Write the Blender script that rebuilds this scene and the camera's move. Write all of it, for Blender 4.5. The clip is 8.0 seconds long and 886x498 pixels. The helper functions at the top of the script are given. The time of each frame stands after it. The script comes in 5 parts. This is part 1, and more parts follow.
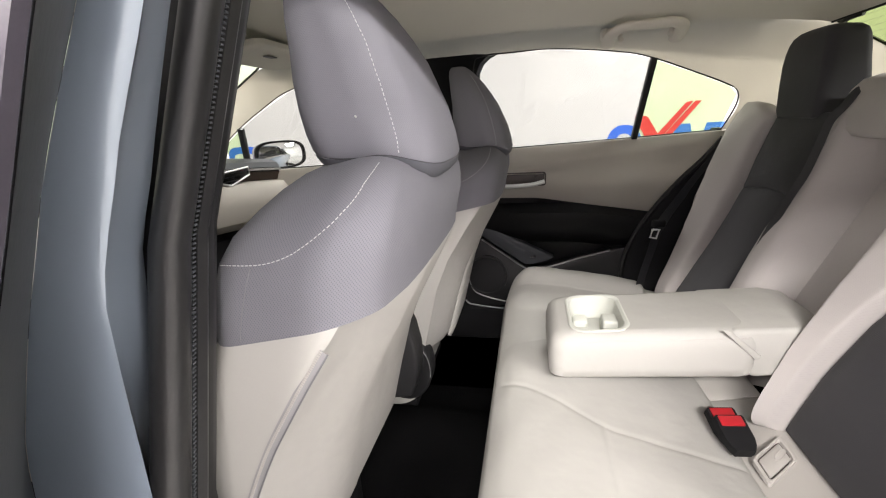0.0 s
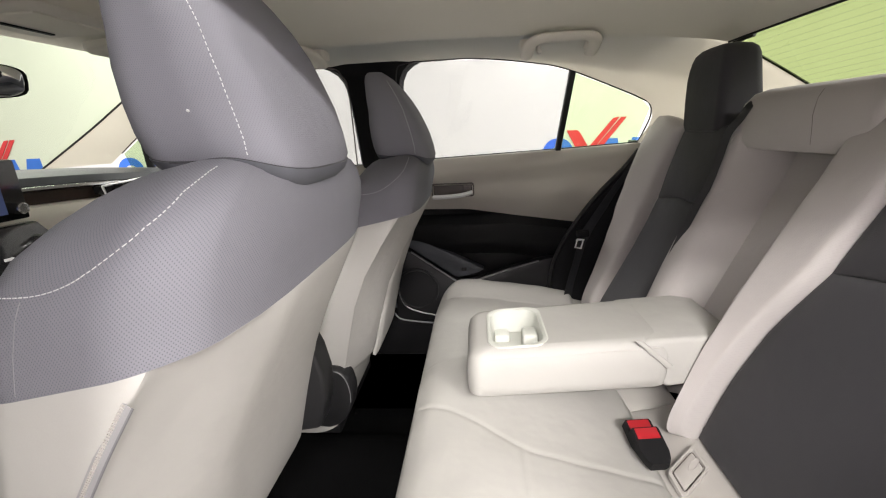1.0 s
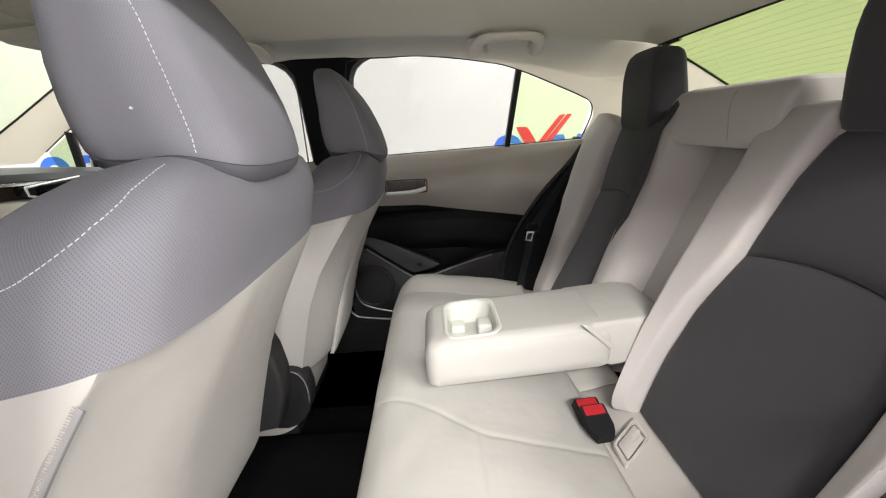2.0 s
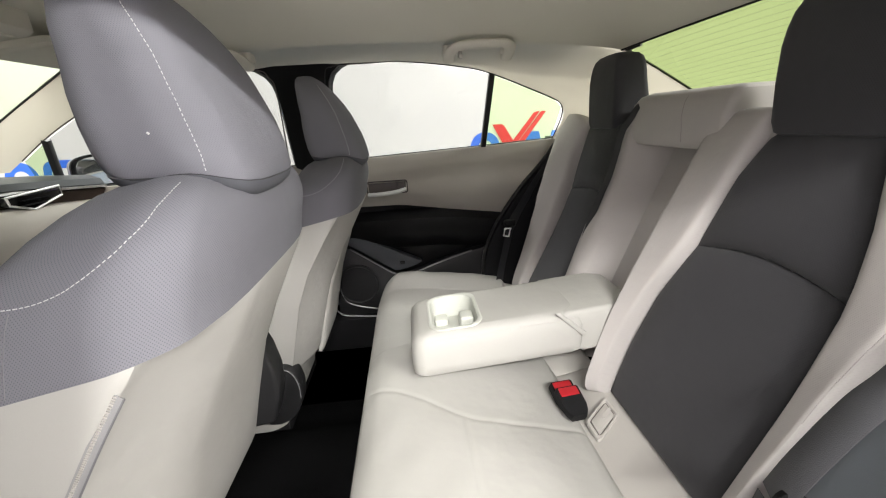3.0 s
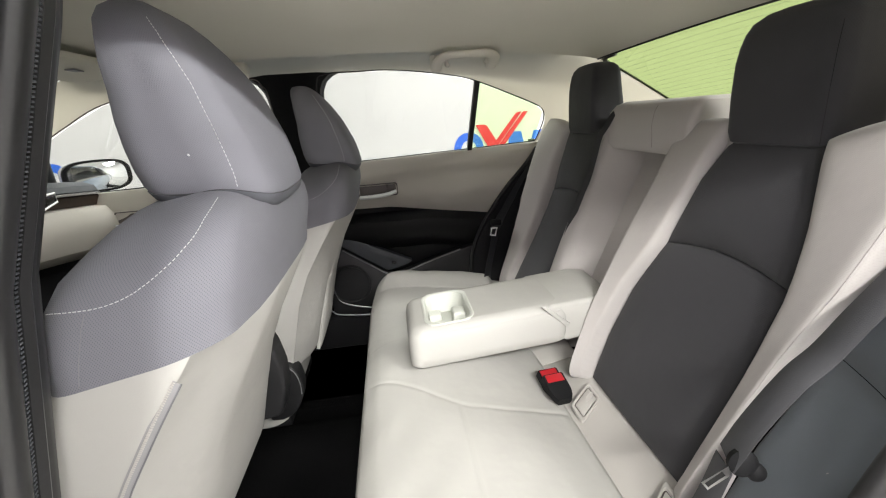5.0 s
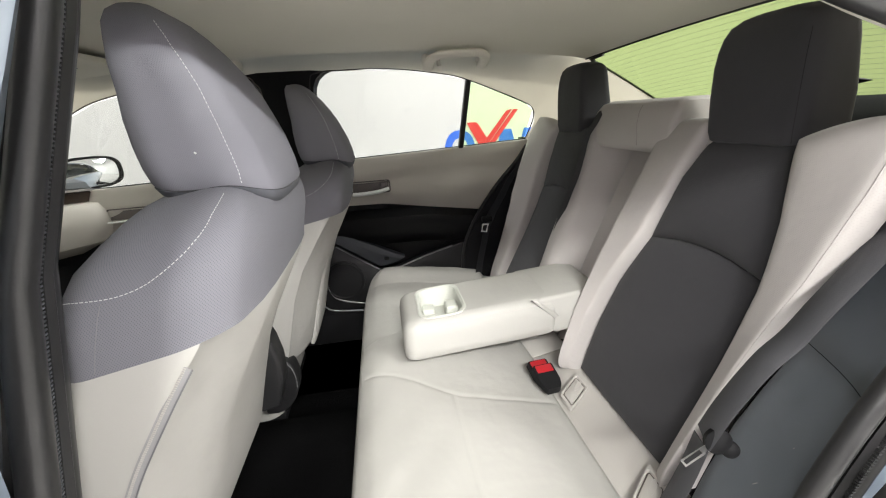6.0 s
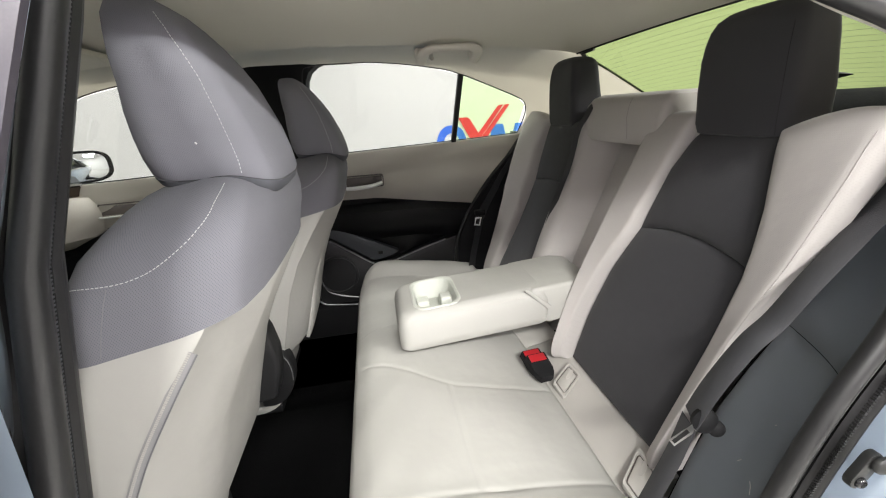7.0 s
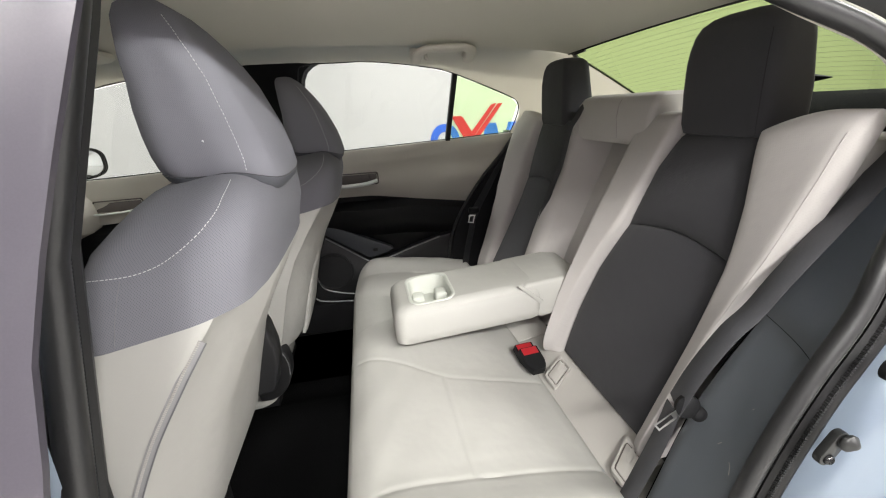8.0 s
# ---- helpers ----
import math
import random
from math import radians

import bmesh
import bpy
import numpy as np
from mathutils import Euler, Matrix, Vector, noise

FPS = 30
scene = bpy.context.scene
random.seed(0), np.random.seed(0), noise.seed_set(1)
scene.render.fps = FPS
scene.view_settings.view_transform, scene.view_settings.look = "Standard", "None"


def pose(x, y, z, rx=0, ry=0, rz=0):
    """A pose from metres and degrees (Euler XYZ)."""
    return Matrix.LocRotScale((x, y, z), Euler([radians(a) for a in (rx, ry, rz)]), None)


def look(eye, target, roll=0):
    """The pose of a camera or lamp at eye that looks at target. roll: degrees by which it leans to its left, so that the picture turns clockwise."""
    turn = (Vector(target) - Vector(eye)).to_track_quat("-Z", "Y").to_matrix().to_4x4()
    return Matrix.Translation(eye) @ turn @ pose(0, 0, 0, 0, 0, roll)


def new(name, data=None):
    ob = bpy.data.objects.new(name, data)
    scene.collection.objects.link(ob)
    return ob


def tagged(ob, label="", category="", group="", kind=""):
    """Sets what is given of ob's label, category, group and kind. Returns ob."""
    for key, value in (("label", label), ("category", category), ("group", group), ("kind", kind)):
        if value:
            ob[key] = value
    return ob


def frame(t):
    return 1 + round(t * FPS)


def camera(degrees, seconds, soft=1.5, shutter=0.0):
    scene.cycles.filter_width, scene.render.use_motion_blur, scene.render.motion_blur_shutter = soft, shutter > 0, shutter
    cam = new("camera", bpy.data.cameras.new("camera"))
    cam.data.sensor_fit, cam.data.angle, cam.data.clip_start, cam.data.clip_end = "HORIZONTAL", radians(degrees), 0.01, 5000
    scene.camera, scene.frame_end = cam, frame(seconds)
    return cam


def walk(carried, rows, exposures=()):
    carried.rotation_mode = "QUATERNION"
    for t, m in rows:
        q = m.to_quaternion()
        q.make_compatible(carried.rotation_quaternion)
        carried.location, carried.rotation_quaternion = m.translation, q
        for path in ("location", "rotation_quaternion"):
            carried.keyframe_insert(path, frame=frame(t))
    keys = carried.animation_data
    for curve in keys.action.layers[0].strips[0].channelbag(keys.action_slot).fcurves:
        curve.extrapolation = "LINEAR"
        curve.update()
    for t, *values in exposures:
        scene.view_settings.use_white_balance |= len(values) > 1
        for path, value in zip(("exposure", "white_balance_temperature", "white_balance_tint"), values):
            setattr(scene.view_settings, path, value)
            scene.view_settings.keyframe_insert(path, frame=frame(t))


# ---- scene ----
cam = camera(93.4, 8.0, soft=1.15)
PATH = [
    (0, (-0.403, -0.902, 1.12), (-0.816, 0.966, 0.537), -3.8),
    (0.5, (-0.358, -0.854, 1.104), (-0.652, 1.046, 0.553), -3.2),
    (1, (-0.337, -0.835, 1.104), (-0.509, 1.082, 0.561), -2.8),
    (1.5, (-0.332, -0.838, 1.102), (-0.384, 1.083, 0.548), -2.6),
    (3, (-0.338, -0.909, 1.125), (-0.21, 0.998, 0.537), -3.7),
    (3.5, (-0.34, -0.93, 1.136), (-0.191, 0.975, 0.544), -4.0),
    (4, (-0.348, -0.945, 1.137), (-0.181, 0.958, 0.546), -4.2),
    (4.5, (-0.357, -0.956, 1.144), (-0.174, 0.944, 0.549), -4.2),
    (6, (-0.372, -0.997, 1.154), (-0.128, 0.891, 0.539), -3.9),
    (6.5, (-0.376, -1.004, 1.151), (-0.114, 0.877, 0.524), -3.9),
    (7, (-0.381, -1.012, 1.149), (-0.101, 0.864, 0.514), -3.9),
    (7.5, (-0.387, -1.025, 1.148), (-0.09, 0.847, 0.509), -3.7),
    (8, (-0.39, -1.036, 1.152), (-0.078, 0.832, 0.508), -3.6),
]
walk(cam, [(t, look(eye, target, roll)) for t, eye, target, roll in PATH], [(0, -0.72, 6650, 15), (2, -0.76, 6600, 13), (4, -0.70, 6520, 10), (6, -0.72, 6500, 10), (8, -0.89, 6500, 10)])

# ---- light: a windowless white workshop lit by ceiling panels ----
world = bpy.data.worlds.new("world")
world.use_nodes = True
world.node_tree.nodes["Background"].inputs[0].default_value = (0.9, 0.95, 1.0, 1)
world.node_tree.nodes["Background"].inputs[1].default_value = 0.3
scene.world = world


def ceiling_lamp(x, y, sx, sy, power, colour=(1.0, 0.97, 0.95)):
    lamp = bpy.data.lights.new("panel_light", "AREA")
    lamp.shape, lamp.size, lamp.size_y, lamp.energy, lamp.color = "RECTANGLE", sx, sy, power, colour
    ob = new("panel_light", lamp)
    ob.matrix_basis = pose(x, y, 3.36)
    return ob


# panels over the far side are slightly green-white, those on the open-door side slightly lilac
FAR_TONE, NEAR_TONE = (0.98, 1.0, 0.95), (0.985, 0.985, 0.925)
for lx, ly, power, tone in ((-3.2, 2.0, 150, FAR_TONE), (0.6, 2.2, 130, FAR_TONE), (3.4, 0.6, 330, FAR_TONE)):
    ceiling_lamp(lx, ly, 1.5, 0.9, power, tone)
# narrow panels beside the wall on the open-door side
for lx, long, power in ((-2.4, 1.9, 250), (-0.25, 1.5, 810), (2.4, 1.9, 930)):
    ceiling_lamp(lx, -4.0, long, 0.35, power, NEAR_TONE)

# added fill lamp on the open-door side; no such source is known there
side_fill = bpy.data.lights.new("window_daylight", "AREA")
side_fill.shape, side_fill.size, side_fill.size_y, side_fill.energy, side_fill.color = "RECTANGLE", 5.2, 1.2, 42, (1.0, 0.93, 1.0)
new("window_daylight", side_fill).matrix_basis = pose(-0.4, -4.46, 2.1, 90, 0, 0)

# ---- materials ----
def material(name, colour, rough=0.6, metal=0.0, vary=0.08, grain=900.0, bump=0.1, big=6.0, coat=0.0, sheen=0.0, depth=0.0006, spec=0.5, soft=0.0):
    """A principled surface with a fine grain, a coarse drift of tone, and a little relief."""
    mat = bpy.data.materials.new(name)
    mat.use_nodes = True
    n, l = mat.node_tree.nodes, mat.node_tree.links
    b = n["Principled BSDF"]
    b.inputs["Roughness"].default_value, b.inputs["Metallic"].default_value = rough, metal
    b.inputs["Coat Weight"].default_value, b.inputs["Sheen Weight"].default_value = coat, sheen
    b.inputs["Coat Roughness"].default_value = 0.06
    b.inputs["Specular IOR Level"].default_value = spec
    co = n.new("ShaderNodeTexCoord")
    fine, wide = n.new("ShaderNodeTexNoise"), n.new("ShaderNodeTexNoise")
    fine.inputs["Scale"].default_value, wide.inputs["Scale"].default_value = grain, big
    fine.inputs["Detail"].default_value, wide.inputs["Detail"].default_value = 2.0, 5.0
    add = n.new("ShaderNodeMath")
    add.operation = "ADD"
    l.new(co.outputs["Object"], fine.inputs["Vector"])
    l.new(co.outputs["Object"], wide.inputs["Vector"])
    l.new(fine.outputs["Fac"], add.inputs[0])
    l.new(wide.outputs["Fac"], add.inputs[1])
    ramp = n.new("ShaderNodeMapRange")
    ramp.inputs["From Min"].default_value, ramp.inputs["From Max"].default_value = 0.5, 1.5
    ramp.inputs["To Min"].default_value, ramp.inputs["To Max"].default_value = 1 - vary, 1 + vary
    l.new(add.outputs[0], ramp.inputs["Value"])
    mix = n.new("ShaderNodeVectorMath")
    mix.operation = "SCALE"
    mix.inputs[0].default_value = colour
    l.new(ramp.outputs[0], mix.inputs["Scale"])
    l.new(mix.outputs[0], b.inputs["Base Color"])
    if bump:
        bp = n.new("ShaderNodeBump")
        bp.inputs["Strength"].default_value, bp.inputs["Distance"].default_value = bump, depth
        l.new(fine.outputs["Fac"], bp.inputs["Height"])
        l.new(bp.outputs[0], b.inputs["Normal"])
    if soft:
        # slack and puckers of a stretched cover
        slack, wave = n.new("ShaderNodeTexNoise"), n.new("ShaderNodeBump")
        slack.inputs["Scale"].default_value, slack.inputs["Detail"].default_value = 17.0, 2.5
        wave.inputs["Strength"].default_value, wave.inputs["Distance"].default_value = 1.0, soft
        l.new(co.outputs["Object"], slack.inputs["Vector"])
        l.new(slack.outputs["Fac"], wave.inputs["Height"])
        if bump:
            l.new(bp.outputs[0], wave.inputs["Normal"])
        l.new(wave.outputs[0], b.inputs["Normal"])
    return mat


def knit(name, colour, dot, pitch=0.0046, rough=0.85, depth=0.0005, sheen=0.1, vary=0.05, along=0.7):
    """Woven seat cloth: staggered rows of small dimples, with a soft drift of tone."""
    mat = material(name, colour, rough, vary=vary, grain=1400, bump=0.0, big=4.0, sheen=sheen, spec=0.2, soft=0.002)
    n, l = mat.node_tree.nodes, mat.node_tree.links
    b = n["Principled BSDF"]
    # the weave runs along the cut of the cover, in metres
    co, split = n.new("ShaderNodeUVMap"), n.new("ShaderNodeSeparateXYZ")
    co.uv_map = "weave"
    l.new(co.outputs["UV"], split.inputs[0])

    def math_node(kind, a, b=None):
        node = n.new("ShaderNodeMath")
        node.operation = kind
        for k, v in enumerate((a, b)):
            if v is None:
                continue
            if isinstance(v, (int, float)):
                node.inputs[k].default_value = v
            else:
                l.new(v, node.inputs[k])
        return node.outputs[0]

    turn = 2 * math.pi / pitch

    def rows(across, upward):
        """Staggered dimples across and up the cloth."""
        u, v = math_node("MULTIPLY", across, turn), math_node("MULTIPLY", upward, turn * along)
        one, two = (math_node("MAXIMUM", math_node("SINE", math_node(kind, u, v)), 0.0) for kind in ("ADD", "SUBTRACT"))
        return math_node("MULTIPLY", one, two)

    both_out = rows(split.outputs[0], split.outputs[1])
    both = n.new("ShaderNodeMapRange")
    both.inputs["From Min"].default_value, both.inputs["From Max"].default_value = 0.0, 0.9
    l.new(both_out, both.inputs["Value"])
    bp = n.new("ShaderNodeBump")
    bp.inputs["Strength"].default_value, bp.inputs["Distance"].default_value = 0.5, depth
    bp.invert = True
    l.new(both.outputs[0], bp.inputs["Height"])
    l.new(b.inputs["Normal"].links[0].from_socket, bp.inputs["Normal"])
    l.new(bp.outputs[0], b.inputs["Normal"])
    tint = n.new("ShaderNodeMix")
    tint.data_type = "RGBA"
    old = b.inputs["Base Color"].links[0].from_socket
    scale = n.new("ShaderNodeMath")
    scale.operation = "MULTIPLY"
    scale.inputs[1].default_value = 0.8
    l.new(both.outputs[0], scale.inputs[0])
    l.new(scale.outputs[0], tint.inputs["Factor"])
    l.new(old, tint.inputs["A"])
    tint.inputs["B"].default_value = (*dot, 1)
    l.new(tint.outputs["Result"], b.inputs["Base Color"])
    return mat


def pane_glass(name, tint, gloss=0.04):
    """Thin car glass: tinted light passes straight, and a little is mirrored."""
    mat = bpy.data.materials.new(name)
    mat.use_nodes = True
    n, l = mat.node_tree.nodes, mat.node_tree.links
    n.remove(n["Principled BSDF"])
    clear, shine, mix = n.new("ShaderNodeBsdfTransparent"), n.new("ShaderNodeBsdfGlossy"), n.new("ShaderNodeMixShader")
    clear.inputs["Color"].default_value = (*tint, 1)
    shine.inputs["Roughness"].default_value = 0.02
    mix.inputs[0].default_value = gloss
    l.new(clear.outputs[0], mix.inputs[1])
    l.new(shine.outputs[0], mix.inputs[2])
    l.new(mix.outputs[0], n["Material Output"].inputs["Surface"])
    return mat


def glowing(name, colour, strength):
    mat = bpy.data.materials.new(name)
    mat.use_nodes = True
    b = mat.node_tree.nodes["Principled BSDF"]
    b.inputs["Base Color"].default_value = (*colour, 1)
    b.inputs["Emission Color"].default_value = (*colour, 1)
    b.inputs["Emission Strength"].default_value = strength
    return mat


DARK = knit("charcoal_cloth", (0.178, 0.178, 0.202), (0.122, 0.122, 0.140), pitch=0.0026, depth=0.0003, sheen=0.0)
MESH = knit("charcoal_mesh", (0.178, 0.178, 0.201), (0.072, 0.072, 0.083), pitch=0.0029, depth=0.0005, along=0.75, sheen=0.0)
BLACKCLOTH = knit("black_cloth", (0.040, 0.0393, 0.0442), (0.031, 0.0305, 0.0345), pitch=0.0036, depth=0.0002)
LIGHT = material("light_grey_vinyl", (0.400, 0.391, 0.371), 0.62, vary=0.04, grain=1500, bump=0.25, depth=0.0003, soft=0.0022, spec=0.4)
CLOTH = knit("light_grey_cloth", (0.418, 0.392, 0.384), (0.384, 0.360, 0.352), pitch=0.0030, depth=0.00012)
# headrest cloth darkened for the shade on the downward-facing hem
SHADEDHEM = material("shaded_hem_cloth", (0.085, 0.088, 0.102), 0.85, vary=0.1, grain=1500, bump=0.3)
# same webbing as BELT, darkened for the belts that hang in shade
BELTSHADED = material("shaded_webbing", (0.024, 0.024, 0.027), 0.6, vary=0.1, grain=900, bump=0.5)
MIDGREY = material("zip_tape_cloth", (0.29, 0.286, 0.292), 0.8, vary=0.1, grain=1500, bump=0.3)
ZIPGREY = material("zip_teeth", (0.16, 0.16, 0.17), 0.6, bump=0.0)
THREAD = material("pale_thread", (0.52, 0.52, 0.52), 0.8, bump=0.0)
LINER = material("headliner_felt", (0.72, 0.69, 0.62), 0.95, vary=0.04, grain=1200, bump=0.35, big=3.0)
PANEL = material("beige_door_plastic", (0.66, 0.622, 0.567), 0.6, vary=0.04, grain=1600, bump=0.3)
TRAY = material("pale_plastic", (0.53, 0.54, 0.50), 0.45, vary=0.03, bump=0.1)
BLACK = material("black_grained_plastic", (0.011, 0.011, 0.012), 0.55, vary=0.15, grain=1800, bump=0.3, spec=0.09)
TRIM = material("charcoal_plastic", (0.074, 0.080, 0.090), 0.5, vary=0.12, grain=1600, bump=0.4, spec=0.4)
GLOSSBLACK = material("gloss_black", (0.012, 0.012, 0.013), 0.12, bump=0.0)
RUBBER = material("rubber", (0.0125, 0.0125, 0.0125), 0.40, vary=0.25, grain=300, bump=0.12, spec=0.45)
CARPET = material("black_carpet", (0.007, 0.007, 0.0075), 1.0, vary=0.3, grain=500, bump=0.9, depth=0.002, spec=0.05)
CHROME = material("satin_chrome", (0.56, 0.56, 0.57), 0.22, metal=1.0, bump=0.0)
BELT = material("belt_webbing", (0.066, 0.066, 0.074), 0.75, vary=0.1, grain=900, bump=0.5)
STEEL = material("bright_steel", (0.62, 0.62, 0.62), 0.3, metal=1.0, bump=0.0)
RED = material("red_button", (0.34, 0.010, 0.016), 0.35, bump=0.0)
PAINT = material("blue_grey_car_paint", (0.32, 0.382, 0.468), 0.3, metal=0.3, vary=0.04, grain=2500, bump=0.0, coat=1.0)
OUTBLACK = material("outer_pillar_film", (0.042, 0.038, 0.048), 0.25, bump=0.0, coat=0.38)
WHITEWALL = material("white_wall_paint", (0.74, 0.735, 0.725), 0.8, vary=0.02, grain=60, bump=0.1, big=1.2)
GREYWALL = material("grey_wall_paint", (0.34, 0.31, 0.35), 0.8, vary=0.05, grain=60, bump=0.1, big=1.2)
# dark tone also carries the shade of the handle and anchor-cover recesses
RECESS = material("brown_grey_plastic_shade", (0.095, 0.080, 0.075), 0.55, vary=0.05, bump=0.1)
# pale tone stands in for the highlight along black plastic edges
EDGEGLINT = material("edge_highlight", (0.17, 0.17, 0.175), 0.35, vary=0.1, bump=0.0)
CEIL = material("workshop_ceiling_paint", (0.66, 0.66, 0.65), 0.9, vary=0.03, grain=60, bump=0.1, big=1.0)
CONCRETE = material("sealed_concrete", (0.42, 0.41, 0.395), 0.45, vary=0.15, grain=40, bump=0.2, big=1.5)
LOGOBLUE = material("blue_film", (0.035, 0.16, 0.75), 0.5, vary=0.05, grain=30, bump=0.0)
LOGORED = material("red_film", (0.72, 0.03, 0.05), 0.5, vary=0.05, grain=30, bump=0.0)
CLEARGLASS = pane_glass("clear_glass", (0.75, 0.755, 0.75))
GREENGLASS = pane_glass("green_glass", (0.72, 0.80, 0.64))
REARGLASS = pane_glass("rear_green_glass", (0.26, 0.32, 0.145))
DISPLAY = glowing("screen_glow", (0.08, 0.12, 0.30), 0.12)
WOOD = material("dark_brown_inlay", (0.035, 0.022, 0.016), 0.3, vary=0.3, grain=80, bump=0.0)
MIRROR = material("mirror_glass", (0.85, 0.87, 0.88), 0.02, metal=1.0, bump=0.0)

CLOTHGREY = material("taupe_grey_plastic", (0.40, 0.38, 0.36), 0.55, vary=0.04, grain=1600, bump=0.25)
# pale, barely metallic tone stands in for bright reflections on chrome and steel
STEELSHINE = material("pale_steel_reflection", (0.85, 0.85, 0.85), 0.35, metal=0.2, bump=0.0)
DOORBLACK = material("black_door_plastic", (0.015, 0.015, 0.016), 0.42, vary=0.15, grain=1500, bump=0.3, spec=0.35)
# charcoal trim lightened to carry the light that falls on it
LITSIDETRIM = material("lit_side_trim", (0.200, 0.217, 0.243), 0.42, vary=0.12, grain=1600, bump=0.35, spec=0.6)
SEALBLACK = material("dull_seal_rubber", (0.016, 0.0157, 0.0165), 0.40, vary=0.25, grain=300, bump=0.12, spec=0.5)

# ---- building helpers ----
def part(name, bm, mat, parent=None, label="", smooth=True):
    """One bmesh as one mesh object, under a thing or under a part."""
    bmesh.ops.recalc_face_normals(bm, faces=bm.faces[:])
    me = bpy.data.meshes.new(name)
    bm.to_mesh(me)
    bm.free()
    me.materials.append(mat)
    for p in me.polygons:
        p.use_smooth = smooth
    if smooth:
        me.set_sharp_from_angle(angle=radians(40))
    ob = new(name, me)
    ob.parent = parent
    if label:
        tagged(ob, label)
    return ob


def thing(name, label, category, kind="", group=""):
    ob = new(name)
    ob.empty_display_size = 0.05
    return tagged(ob, label, category, group, kind)


def loft(rings, caps=True, wrap=True):
    """A skin over rings of equally many points, with a map in metres for woven cloth."""
    bm = bmesh.new()
    weave = bm.loops.layers.uv.new("weave")
    rows = [[bm.verts.new(p) for p in ring] for ring in rings]
    n = len(rows[0])
    long = max(rows, key=lambda r: sum((r[k].co - r[k - 1].co).length for k in range(1, n)))
    us, vs = [0.0], [0.0]
    for k in range(1, n + 1):
        us.append(us[-1] + (long[k % n].co - long[k - 1].co).length)
    for a, b in zip(rows, rows[1:]):
        vs.append(vs[-1] + max((a[k].co - b[k].co).length for k in (0, n // 3, n // 2)))
    for r, (a, b) in enumerate(zip(rows, rows[1:])):
        for i in range(n if wrap else n - 1):
            j = (i + 1) % n
            f = bm.faces.new((a[i], a[j], b[j], b[i]))
            for corner, uv in zip(f.loops, ((us[i], vs[r]), (us[i + 1], vs[r]), (us[i + 1], vs[r + 1]), (us[i], vs[r + 1]))):
                corner[weave].uv = uv
    if caps and wrap:
        if caps != "end":
            bm.faces.new(rows[0][::-1])
        bm.faces.new(rows[-1])
    return bm


def ring_z(z, x0, x1, y0, y1, r, n=6, tilt=0.0, fill=0):
    """A rounded rectangle at height z; tilt lifts it towards the rear."""
    pts = []
    r = min(r, (x1 - x0) / 2 - 1e-4, (y1 - y0) / 2 - 1e-4)
    for cx, cy, a0 in ((x1 - r, y1 - r, 0), (x0 + r, y1 - r, 90), (x0 + r, y0 + r, 180), (x1 - r, y0 + r, 270)):
        for k in range(n + 1):
            a = radians(a0 + 90 * k / n)
            pts.append((cx + r * math.cos(a), cy + r * math.sin(a)))
    if fill:
        # extra points along the straight sides
        pts = [(a[0] + (b[0] - a[0]) * k / fill, a[1] + (b[1] - a[1]) * k / fill) if i % (n + 1) == n else a for i, (a, b) in enumerate(zip(pts, pts[1:] + pts[:1])) for k in range(fill if i % (n + 1) == n else 1)]
    mid = (x0 + x1) / 2
    return [(x, y, z + tilt * (x - mid)) for x, y in pts]


def block(x0, x1, y0, y1, z0, z1, bevel=0.004, seg=2):
    """A box with rounded edges."""
    bm = bmesh.new()
    bmesh.ops.create_cube(bm, size=1, matrix=Matrix.Translation(((x0 + x1) / 2, (y0 + y1) / 2, (z0 + z1) / 2)) @ Matrix.Diagonal((x1 - x0, y1 - y0, z1 - z0, 1)))
    if bevel:
        bmesh.ops.bevel(bm, geom=bm.edges[:], offset=bevel, segments=seg, profile=0.5, affect="EDGES")
    return bm


def prism(points, shift, bevel=0.0, seg=2):
    """A flat outline (3D points) pushed along shift to give it thickness."""
    bm = bmesh.new()
    face = bm.faces.new([bm.verts.new(p) for p in points])
    out = bmesh.ops.extrude_face_region(bm, geom=[face])
    bmesh.ops.translate(bm, verts=[v for v in out["geom"] if isinstance(v, bmesh.types.BMVert)], vec=shift)
    if bevel:
        bmesh.ops.bevel(bm, geom=bm.edges[:], offset=bevel, segments=seg, profile=0.5, affect="EDGES")
    return bm


def smooth_path(points, n=8):
    """A Catmull-Rom line through the points."""
    pts = [Vector(p) for p in points]
    pts = [2 * pts[0] - pts[1]] + pts + [2 * pts[-1] - pts[-2]]
    out = []
    for a, b, c, d in zip(pts, pts[1:], pts[2:], pts[3:]):
        for k in range(n):
            t = k / n
            out.append(0.5 * (2 * b + (c - a) * t + (2 * a - 5 * b + 4 * c - d) * t * t + (3 * b - a - 3 * c + d) * t ** 3))
    return out + [pts[-2]]


def tube(points, radius, sides=8, flat=1.0, up=(0, 0, 1), smooth=True, n=6):
    """A rod along a path; flat squeezes it along its own up."""
    path = smooth_path(points, n) if smooth else [Vector(p) for p in points]
    rings = []
    for i, p in enumerate(path):
        d = (path[min(i + 1, len(path) - 1)] - path[max(i - 1, 0)]).normalized()
        s = d.cross(Vector(up))
        s = s.normalized() if s.length > 1e-6 else Vector((1, 0, 0))
        u = s.cross(d)
        rings.append([p + s * radius * math.cos(2 * math.pi * k / sides) + u * radius * flat * math.sin(2 * math.pi * k / sides) for k in range(sides)])
    return loft(rings)


